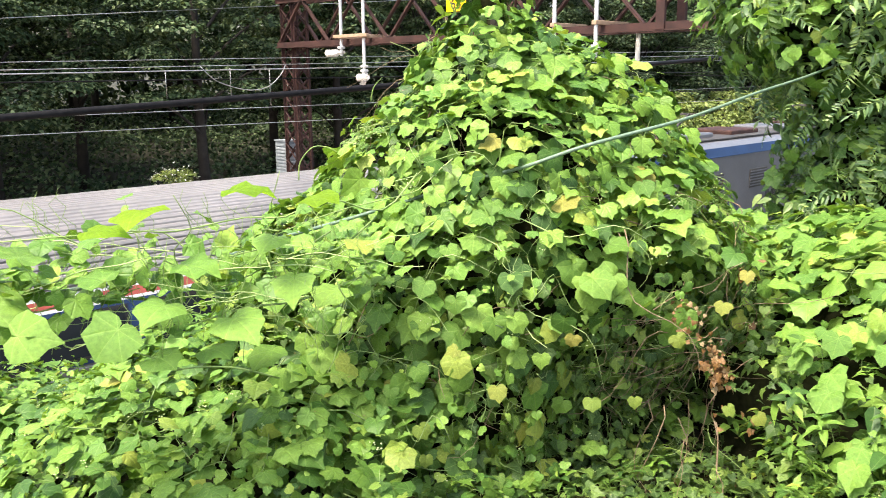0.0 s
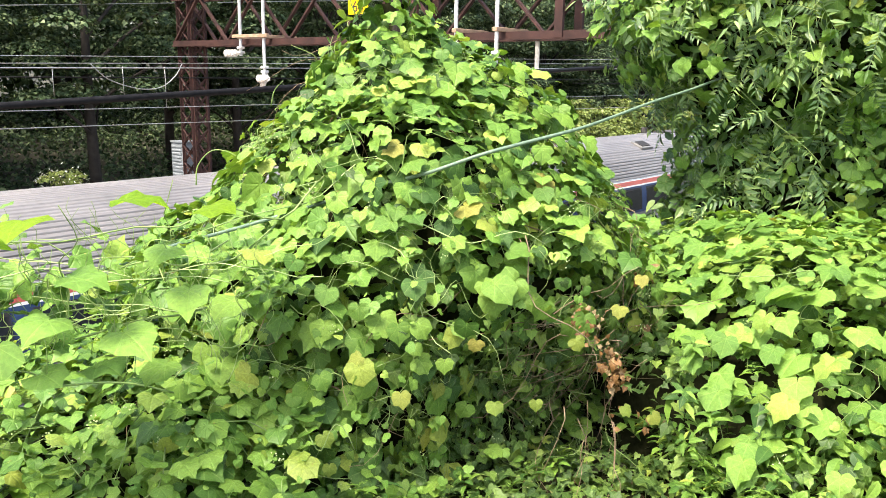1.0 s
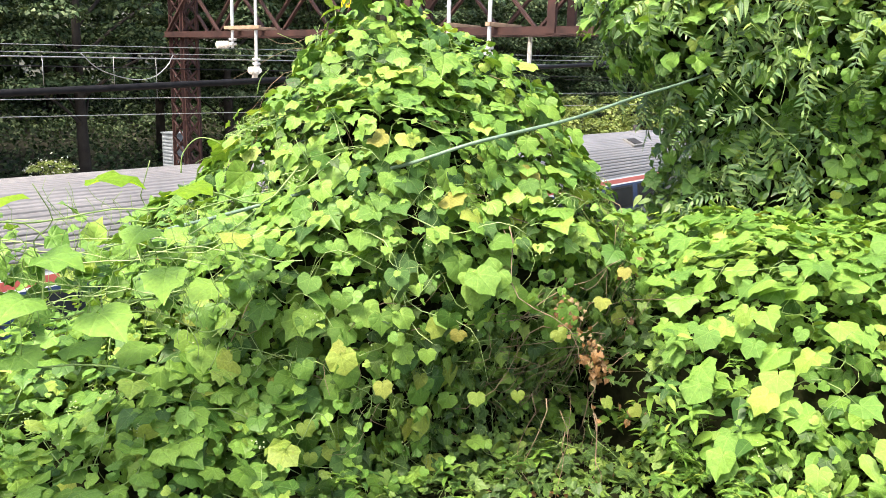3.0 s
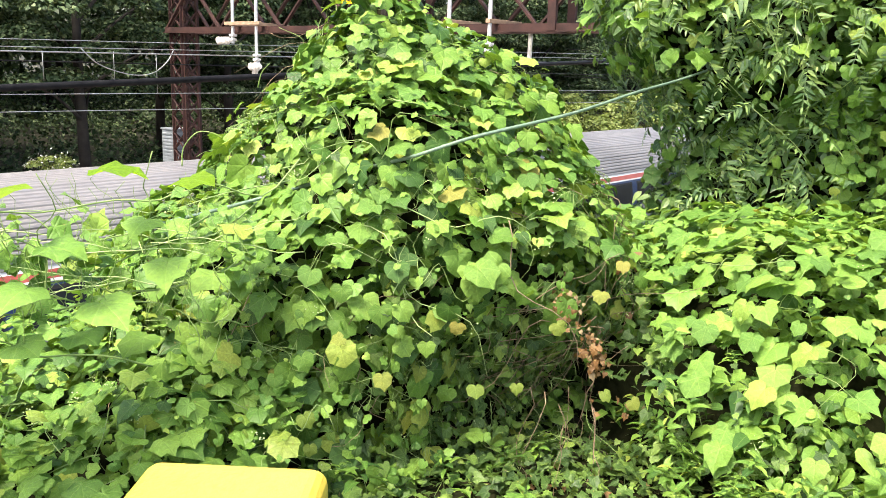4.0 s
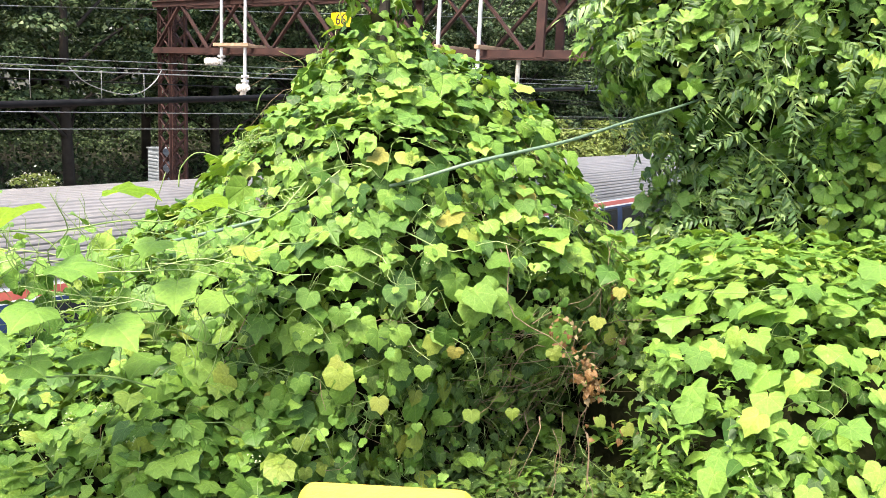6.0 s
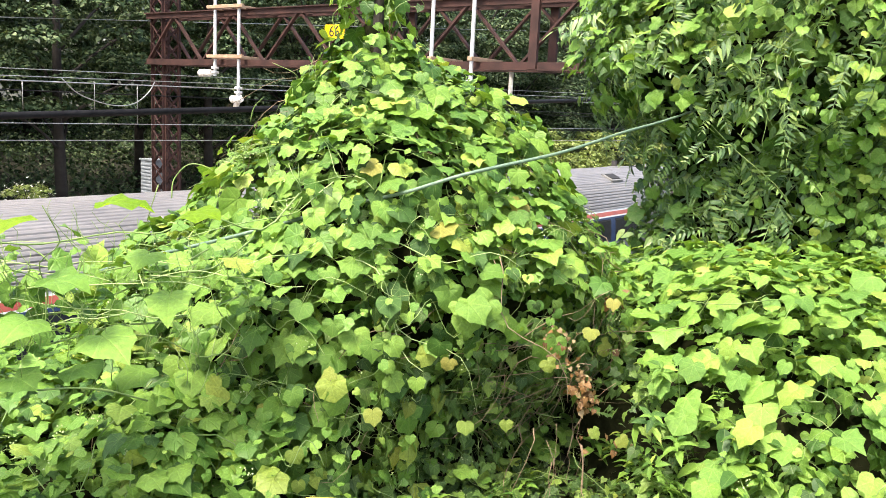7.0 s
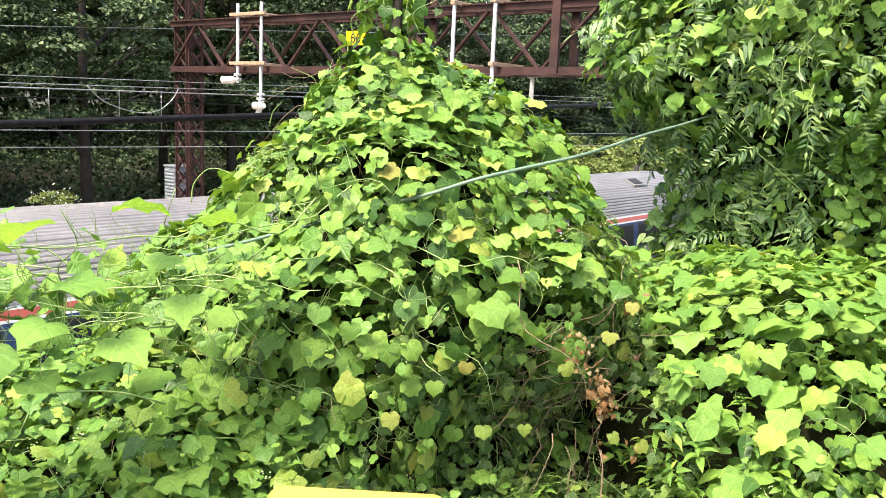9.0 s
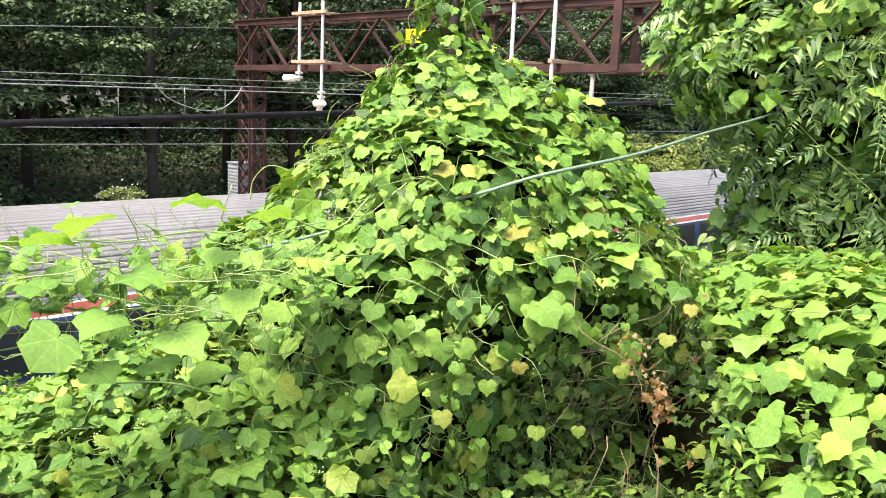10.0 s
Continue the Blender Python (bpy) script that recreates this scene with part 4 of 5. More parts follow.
def build_woods():
    rng = np.random.default_rng(7)
    kinds = [tree_parts("woodland_tree", "dark green broadleaf tree on the wooded slope", rng, h, r, n, M_WOOD, 0.155, low)
             for h, r, n, low in ((13.5, 3.6, 26000, 0.27), (12.0, 4.0, 27000, 0.25), (14.5, 3.3, 24000, 0.3))]
    spots = [(s + rng.uniform(-1.3, 1.3), 28.5 + rng.uniform(-1, 2.5)) for s in range(3, 90, 6)] + [(s + rng.uniform(-2, 2), 35 + rng.uniform(-2, 2)) for s in range(0, 120, 7)]
    spots += [(s + rng.uniform(-2, 2), 41.5 + rng.uniform(-2, 2)) for s in range(-8, 130, 6)] + [(s + rng.uniform(-2, 2), 48 + rng.uniform(-2, 2)) for s in range(-12, 140, 7)]
    for i, (s, p) in enumerate(spots):
        m = Matrix.Translation(sp(s, p, ground_height(s, p))) @ Matrix.Rotation(rng.uniform(0, 6.28), 4, "Z")
        if i < 3:
            kinds[i].matrix_basis = m
        else:
            copy_thing(kinds[i % 3], m)
    far = thing("far_woods", "distant dark woodland on the slope behind", "woods", kind="stuff")
    n = 60000
    s, p, z = rng.uniform(-10, 120, n), rng.uniform(49, 58, n), -2.0 + 15 * rng.random(n) ** 1.5
    P = np.array([tuple(sp(a, b, c)) for a, b, c in zip(s, p, z)])
    nr = rng.normal(0, 0.5, P.shape) + np.array([0.4, -0.5, 0.5])
    rot = frames_of(nr / np.linalg.norm(nr, axis=1)[:, None], rng.normal(0, 1, P.shape), rng, 0.3)
    part_mesh("foliage", leaves_mesh("foliage", WOODLEAF, P, rot, rng.uniform(0.3, 0.6, n), M_WOOD, rng), far, kind="stuff")
    low = thing("undergrowth", "dense dark green undergrowth below the trees", "bushes", kind="stuff")
    n = 70000
    s, p = np.where(rng.random(n) < 0.7, rng.uniform(0, 40, n), rng.uniform(40, 110, n)), rng.uniform(26.3, 52, n)
    hgt = np.array([1.2 + 1.0 * noise.noise(Vector((a * 0.35, b * 0.35, 4.0))) for a, b in zip(s, p)])
    P = np.array([tuple(sp(a, b, ground_height(a, b) + h * c)) for a, b, h, c in zip(s, p, hgt, rng.random(n) ** 0.7)])
    nr = rng.normal(0, 0.5, P.shape) + np.array([0.1, -0.3, 0.8])
    rot = frames_of(nr / np.linalg.norm(nr, axis=1)[:, None], rng.normal(0, 1, P.shape), rng, 0.3)
    part_mesh("foliage", leaves_mesh("foliage", WOODLEAF, P, rot, rng.uniform(0.12, 0.24, n), M_WOOD, rng), low, kind="stuff")
    bush = tree_parts("flowering_bush", "pale green bush with white blossom beside the tracks", rng, 2.6, 1.2, 2200, M_SHRUB, 0.12, 0.05, 26, 0.06)
    bush.matrix_basis = Matrix.Translation(sp(12.9, 26.6, -3.6)) @ Matrix.Scale(0.8, 4)
    P = rng.normal(0, 1, (420, 3))
    P = P / np.linalg.norm(P, axis=1)[:, None] * rng.uniform(0.9, 1.4, (420, 1)) + np.array([0, 0, 1.5])
    rot = frames_of(rng.normal(0, 1, P.shape) + np.array([0, 0, 1.0]), rng.normal(0, 1, P.shape), rng, 0.2)
    part_mesh("blossom", leaves_mesh("blossom", OVAL, P, rot, rng.uniform(0.06, 0.12, len(P)), M_BLOOM, rng), bush, kind="stuff")
    for s, p in ((24, 26.0), (33, 25.6)):
        copy_thing(bush, Matrix.Translation(sp(s, p, -3.6)) @ Matrix.Rotation(s, 4, "Z"))
    shrub = tree_parts("trackside_shrub", "light yellowish green shrub on the far bank", rng, 4.4, 2.6, 6500, M_SHRUB, 0.16, 0.04, 50, 0.06)
    shrub.matrix_basis = Matrix.Translation(sp(40, 25.5, -3.8))
    for s, p in ((44, 24.8), (48, 25.6), (53, 25), (58, 25.8), (64, 25.2), (70, 26), (77, 25), (36, 27)):
        copy_thing(shrub, Matrix.Translation(sp(s, p, -3.7)) @ Matrix.Rotation(s, 4, "Z"))


# ---- the vines ----
def build_mound():
    rng = np.random.default_rng(11)
    levels = [(-0.6, -1.3, 1.30, 3.7, 0.90), (0.0, -1.15, 1.26, 3.7, 0.92), (0.35, -1.02, 1.25, 3.7, 0.92), (0.7, -0.85, 1.26, 3.7, 0.92), (1.0, -0.52, 1.09, 3.7, 0.76),
              (1.25, -0.28, 0.91, 3.7, 0.6), (1.45, -0.10, 0.75, 3.7, 0.45), (1.57, -0.02, 0.61, 3.68, 0.33), (1.66, 0.04, 0.44, 3.66, 0.24),
              (1.76, 0.10, 0.28, 3.64, 0.13), (1.92, 0.15, 0.24, 3.62, 0.07), (2.06, 0.18, 0.22, 3.62, 0.03)]
    V, F = loft(levels, 44, 2.3)
    V = rough_grid(V, F, 0.12, 2.6, 3.0)
    over = (V - np.array([0.86, 2.8, 0.94])) / np.array([0.5, 0.6, 0.12])
    V = V - np.array([0, 1, 0]) * (0.12 * np.exp(-(over * over).sum(-1)))[:, None]
    under = (V - np.array([0.80, 2.8, 0.32])) / np.array([0.66, 0.8, 0.50])
    V = V + np.array([0, 1, 0]) * (0.34 * np.exp(-(under * under).sum(-1) ** 2))[:, None]
    V = V + np.array([0, 1, 0]) * (hollow_at(V) * 1.0)[:, None]
    mound = thing("vine_mound", "tall mound of bright green wild cucumber vine over a dead stump", "vine")
    # Shrunken dark shell: paints the shade seen through gaps in the leaves.
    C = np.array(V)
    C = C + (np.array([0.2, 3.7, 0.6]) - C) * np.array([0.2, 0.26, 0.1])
    part_mesh("inner_growth", mesh_of("inner_growth", C, F, M_CORE, True), mound, "near-black shell for the shade inside the thicket")

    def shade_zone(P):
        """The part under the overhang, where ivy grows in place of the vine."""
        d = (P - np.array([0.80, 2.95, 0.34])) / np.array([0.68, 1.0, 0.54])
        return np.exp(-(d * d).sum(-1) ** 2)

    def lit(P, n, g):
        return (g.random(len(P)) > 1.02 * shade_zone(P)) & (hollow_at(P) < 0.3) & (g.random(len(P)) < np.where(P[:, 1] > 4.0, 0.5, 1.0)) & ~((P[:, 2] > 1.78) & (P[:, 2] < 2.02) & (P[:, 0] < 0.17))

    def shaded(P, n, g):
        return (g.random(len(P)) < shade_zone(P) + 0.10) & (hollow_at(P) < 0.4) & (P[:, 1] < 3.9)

    front = lambda P, g: P[:, 1] + 0.2 * g.random(len(P)) + np.where(P[:, 2] < 0.2, 1.0, 0.0)
    grow(mound, V, F, 5000, (0.045, 0.112), "vine", M_VINE, VINE, rng, (0.02, 0.17), lit, 0.52, 0.27, 300, "vine_foliage", front)
    grow(mound, V, F, 6500, (0.04, 0.10), "vine", M_VINE, VINE, rng, (-0.24, -0.06), lit, 0.4, 0.45, 0, "inner_foliage")
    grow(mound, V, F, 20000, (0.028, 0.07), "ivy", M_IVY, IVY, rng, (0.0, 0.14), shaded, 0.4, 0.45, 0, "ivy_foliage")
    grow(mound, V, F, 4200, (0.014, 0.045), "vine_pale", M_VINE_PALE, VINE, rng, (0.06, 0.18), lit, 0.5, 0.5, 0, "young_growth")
    grow(mound, V, F, 700, (0.035, 0.075), "vine", M_VINE, VINE, rng, (0.02, 0.14), shaded, 0.4, 0.4, 0, "young_foliage")
    yellow = lambda P, n, g: (P[:, 1] < 3.3) & (P[:, 2] > 0.25) & (hollow_at(P) < 0.3)
    grow(mound, V, F, 60, (0.06, 0.1), "yellowed", M_YELLOWED, VINE, rng, (0.10, 0.16), yellow, 0.6, 0.25, 25, "yellowed_foliage", label="yellowing leaf")
    dead = lambda P, n, g: (np.abs(P[:, 0] - 1.08 + 0.25 * (P[:, 2] - 0.62)) < 0.09) & (np.abs(P[:, 2] - 0.66) < 0.2) & (P[:, 1] < 3.4) & (np.sin(P[:, 2] * 31) + np.sin(P[:, 0] * 43) > 0.2)
    grow(mound, V, F, 9000, (0.015, 0.04), "dead", M_DEAD, IVY, rng, (0.08, 0.18), dead, 0.2, 1.0, 0, "dead_foliage", label="withered brown leaves")
    # Upward-facing spots get paler leaves, so sunlight sits in their colour.
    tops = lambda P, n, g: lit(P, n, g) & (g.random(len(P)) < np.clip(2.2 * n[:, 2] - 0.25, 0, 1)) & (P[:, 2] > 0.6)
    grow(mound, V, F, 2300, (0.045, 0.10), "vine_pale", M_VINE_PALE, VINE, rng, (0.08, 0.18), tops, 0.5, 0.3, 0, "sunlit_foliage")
    crown = lambda P, n, g: (P[:, 2] > 1.5) & ~((P[:, 2] > 1.78) & (P[:, 2] < 2.02) & (P[:, 0] < 0.2))
    grow(mound, V, F, 9000, (0.04, 0.10), "vine", M_VINE, VINE, rng, (0.0, 0.13), crown, 0.45, 0.35, 0, "crown_foliage")
    spots = np.array([(0.77, 2.62, 0.76), (0.91, 2.6, 0.876), (0.505, 2.66, 0.52), (0.65, 2.66, 0.525), (0.97, 2.66, 0.494), (1.075, 2.66, 0.46), (0.98, 2.6, 0.98), (0.42, 2.56, 0.78), (-0.08, 2.6, 0.452), (0.178, 2.6, 0.59), (0.043, 2.58, 0.73), (-0.06, 2.6, 0.343)])
    turn = frames_of(np.tile((0.0, -1.0, 0.45), (len(spots), 1)), np.tile((0.0, 0.0, -1.0), (len(spots), 1)), rng, 0.25)
    single_leaves(mound, VINE, "yellowed", spots, turn, rng.uniform(0.042, 0.065, len(spots)), M_YELLOWED, rng, label="yellowing leaf")
    trailers(mound, V, F, 1000, rng, 0.26, 0.0015, off=0.11)
    slope = [q for q in F if V[q[0]][0] < 0.35 and 0.7 < V[q[0]][2] < 1.6]
    trailers(mound, V, slope, 75, rng, 0.35, 0.0017, M_SHOOT, 0.11, "shoot_growth")
    shade = [q for q in F if 0.45 < V[q[0]][0] < 1.35 and 0.3 < V[q[0]][2] < 0.95 and V[q[0]][1] < 3.6]
    trailers(mound, V, shade, 45, rng, 0.42, 0.0016, M_TWIG, 0.13, "bare_growth")
    trailers(mound, V, F, 160, rng, 0.5, 0.0016, M_TWIG, 0.05, "dry_growth")
    sprays(mound, V, F, 420, rng)
    for i in range(9):
        x = 1.0 + rng.normal(0, 0.13)
        z = rng.uniform(0.32, 0.46)
        pts = [np.array([x, 2.86 + rng.uniform(-0.1, 0.3), z])]
        for k in range(6):
            pts.append(pts[-1] + np.array([rng.normal(0, 0.018), rng.normal(-0.005, 0.02), -rng.uniform(0.03, 0.08)]))
        part_mesh("twig", tubes_mesh("twig", [(pts, rng.uniform(0.0012, 0.0028), 0.4)], M_TWIG, 5), mound, "bare twig over the hollow")
    for cx, cy, cz, n, r, sz in ((0.935, 2.72, 0.64, 46, 0.022, 0.034), (0.965, 2.72, 0.6, 30, 0.018, 0.03), (0.82, 2.72, 0.815, 22, 0.04, 0.024), (0.885, 2.72, 0.73, 16, 0.035, 0.024),
                                 (0.955, 2.72, 0.565, 12, 0.02, 0.034), (1.02, 2.72, 0.47, 6, 0.05, 0.036), (1.09, 2.72, 0.41, 7, 0.04, 0.034)):
        P = np.array([cx, cy, cz]) + rng.normal(0, 1, (n, 3)) * np.array([r, 0.03, r])
        rot = frames_of(np.array([[0, -1.0, 0.3]]) + rng.normal(0, 0.6, P.shape), np.array([[0, 0, -1.0]]) + rng.normal(0, 0.4, P.shape), rng, 0.2)
        part_mesh("withered_foliage", leaves_mesh("withered_foliage", IVY, P, rot, rng.uniform(0.45, 0.95, n) * sz, M_DEAD, rng), mound, "withered brown leaf cluster", kind="stuff")
    arc = smooth_line([(-0.63, 3.6, 1.16), (-0.62, 3.6, 1.24), (-0.56, 3.6, 1.305), (-0.48, 3.6, 1.295), (-0.42, 3.6, 1.24)], 5)
    part_mesh("tendril", tubes_mesh("tendril", [(arc, 0.003, 0.6)], M_STEM, 5), mound, "pale arching tendril")
    for x, z, h in ((0.16, 1.98, 0.2), (0.24, 1.96, 0.16), (0.05, 1.85, 0.16), (-0.16, 1.62, 0.12), (-0.3, 1.5, 0.1), (0.31, 1.9, 0.14)):
        tip = smooth_line([(x, 3.5, z), (x + rng.normal(0, 0.03), 3.48, z + h * 0.6), (x + rng.normal(0, 0.05), 3.47, z + h)], 4)
        part_mesh("shoot", tubes_mesh("shoot", [(tip, 0.003, 0.4)], M_STEM, 5), mound)
    stump = bmesh.new()
    rod((0.2, 3.65, -0.2), (0.22, 3.62, 2.1), 0.07, stump, 12, 0.02)
    part("dead_stem", stump, M_BARK, mound)


def build_banks():
    rng = np.random.default_rng(23)
    prof = [(2.12, -0.2), (2.28, 0.15), (2.42, 0.45), (2.58, 0.68), (2.8, 0.80), (3.1, 0.835), (3.6, 0.825), (4.2, 0.76), (4.7, 0.5), (5.1, 0.1), (5.5, -0.8)]
    V, F = ridge(prof, 0.85, 4.5, lambda x: min(1.0, 0.58 + 0.55 * max(0, x - 1.1)) * (1 - 0.03 * (x - 2)), 48)
    V = np.array(V)
    V[:, 1] += 0.75 * np.clip((1.75 - V[:, 0]) / 0.65, 0, 1)
    V = rough_grid(V, F, 0.14, 2.4, 9.0)
    right = thing("vine_bank", "low bank under pale green wild cucumber vine", "vine", "vine banks")
    # Dark core added behind the leaves in place of their shade.
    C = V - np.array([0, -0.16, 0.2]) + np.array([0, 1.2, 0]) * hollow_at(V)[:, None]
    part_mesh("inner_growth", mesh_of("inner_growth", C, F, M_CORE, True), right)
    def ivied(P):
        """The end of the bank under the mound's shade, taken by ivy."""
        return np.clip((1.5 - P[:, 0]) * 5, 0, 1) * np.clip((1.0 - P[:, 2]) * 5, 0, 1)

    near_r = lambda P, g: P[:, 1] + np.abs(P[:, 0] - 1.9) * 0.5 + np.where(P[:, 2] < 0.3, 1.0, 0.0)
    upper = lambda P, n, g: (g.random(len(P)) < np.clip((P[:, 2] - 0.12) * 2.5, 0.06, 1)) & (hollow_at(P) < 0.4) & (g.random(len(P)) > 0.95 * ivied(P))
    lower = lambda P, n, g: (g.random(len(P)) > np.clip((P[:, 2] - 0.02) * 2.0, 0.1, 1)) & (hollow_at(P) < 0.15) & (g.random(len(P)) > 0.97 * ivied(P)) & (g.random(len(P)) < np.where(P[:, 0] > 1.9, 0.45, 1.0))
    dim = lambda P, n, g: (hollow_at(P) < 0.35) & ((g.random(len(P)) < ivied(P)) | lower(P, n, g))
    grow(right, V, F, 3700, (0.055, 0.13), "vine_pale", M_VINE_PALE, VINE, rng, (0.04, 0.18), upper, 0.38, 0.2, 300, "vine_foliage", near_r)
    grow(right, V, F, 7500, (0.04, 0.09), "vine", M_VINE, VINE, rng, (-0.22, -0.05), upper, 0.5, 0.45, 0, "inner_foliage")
    grow(right, V, F, 7000, (0.07, 0.13), "oval", M_VINE, OVAL, rng, (0.0, 0.12), lower, 0.7, 0.5, 0, "weed_foliage")
    grow(right, V, F, 3200, (0.10, 0.18), "sprig_deep", M_VINE, SPRIG, rng, (0.06, 0.18), lower, 1.1, 0.3, 80, "weed_growth", near_r)
    grow(right, V, F, 9000, (0.04, 0.08), "oval", M_VINE, OVAL, rng, (-0.08, 0.03), lower, 0.4, 0.6, 0, "inner_weed_growth")
    grow(right, V, F, 18, (0.05, 0.085), "yellowed", M_YELLOWED, VINE, rng, (0.10, 0.16), upper, 0.9, 0.2, 15, "yellowed_foliage", label="yellowing leaf")
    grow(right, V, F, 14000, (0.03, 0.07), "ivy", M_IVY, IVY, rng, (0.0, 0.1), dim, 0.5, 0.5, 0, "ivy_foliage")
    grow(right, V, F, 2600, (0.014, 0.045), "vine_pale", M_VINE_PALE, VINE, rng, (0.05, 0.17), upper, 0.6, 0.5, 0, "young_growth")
    trailers(right, V, F, 320, rng, 0.4, 0.002)
    sprays(right, V, F, 200, rng)

    prof = [(1.5, -0.05), (1.8, 0.02), (2.1, 0.05), (2.4, 0.06), (2.7, 0.05), (3.0, 0.03), (3.3, -0.05)]
    V, F = ridge(prof, -1.6, 2.8, lambda x: 1.0, 30)
    weeds = thing("weed_patch", "low bright green weeds at the foot of the vines", "weeds")
    # Litter takes the core's near-black, so the hollow's shade is in its colour.
    part_mesh("litter", mesh_of("litter", rough_grid(V, F, 0.03, 4.0, 2.0), F, M_CORE, True), weeds, "leaf litter, near-black for the hollow's shade")
    open_ground = lambda P, n, g: hollow_at(P) < 0.25
    near_w = lambda P, g: np.abs(P[:, 0] - 1.5) + np.abs(P[:, 1] - 2.6)
    grow(weeds, V, F, 2200, (0.11, 0.2), "sprig", M_VINE, SPRIG, rng, (0.04, 0.2), lambda P, n, g: (hollow_at(P) < 0.15) & (g.random(len(P)) < np.where(P[:, 0] > 1.25, 0.9, 0.05)), 1.0, 0.3, 120, "weed_growth", near_w)
    grow(weeds, V, F, 9000, (0.025, 0.06), "ivy", M_IVY, IVY, rng, (0.0, 0.1), open_ground, 0.8, 0.5, 0, "ivy_foliage")
    grow(weeds, V, F, 900, (0.02, 0.04), "dead", M_DEAD, IVY, rng, (0.0, 0.02), None, 1.0, 0.4, 0, "leaf_litter")

    prof = [(2.0, -0.25), (2.2, 0.02), (2.4, 0.2), (2.65, 0.36), (2.95, 0.45), (3.3, 0.47), (3.7, 0.42), (4.1, 0.2), (4.5, -0.2), (5.0, -0.9)]
    V, F = ridge(prof, -3.4, -0.1, lambda x: min(1.0, max(0.12, 0.72 + (x + 1.3) * 1.55)) + 0.2 * max(0, x + 1.1), 44)
    V = rough_grid(V, F, 0.13, 2.6, 15.0)
    left = thing("vine_bank", "sunlit low bank of small-leaved vine above the railway", "vine", "vine banks")
    # Black core below the leaves stands for deep shade.
    part_mesh("inner_growth", mesh_of("inner_growth", V - np.array([0, -0.15, 0.2]), F, M_CORE, True), left)
    near_l = lambda P, g: P[:, 1] + np.abs(P[:, 0] + 0.6) * 0.5
    inside = lambda P, n, g: (P[:, 0] > -3.4) & (P[:, 1] < 4.9)
    grow(left, V, F, 3600, (0.04, 0.105), "vine", M_VINE, VINE, rng, (0.03, 0.14), inside, 0.6, 0.24, 300, "vine_foliage", near_l)
    # Pale leaves thicken with height: the lit top is put into leaf colour.
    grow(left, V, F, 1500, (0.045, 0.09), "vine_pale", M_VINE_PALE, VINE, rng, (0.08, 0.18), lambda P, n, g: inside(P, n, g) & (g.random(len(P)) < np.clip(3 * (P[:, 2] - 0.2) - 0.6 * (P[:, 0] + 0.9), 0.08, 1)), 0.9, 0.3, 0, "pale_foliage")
    grow(left, V, F, 4000, (0.05, 0.10), "vine", M_VINE, VINE, rng, (-0.2, -0.06), inside, 0.5, 0.45, 0, "inner_foliage")
    grow(left, V, F, 60, (0.08, 0.11), "yellowed", M_YELLOWED, VINE, rng, (0.10, 0.16), inside, 0.9, 0.2, 0, "yellowed_foliage")
    grow(left, V, F, 3600, (0.014, 0.045), "vine_pale", M_VINE_PALE, VINE, rng, (0.05, 0.18), inside, 0.6, 0.5, 0, "young_growth")
    trailers(left, V, F, 300, rng, 0.4, 0.002)
    sprays(left, V, F, 300, rng)


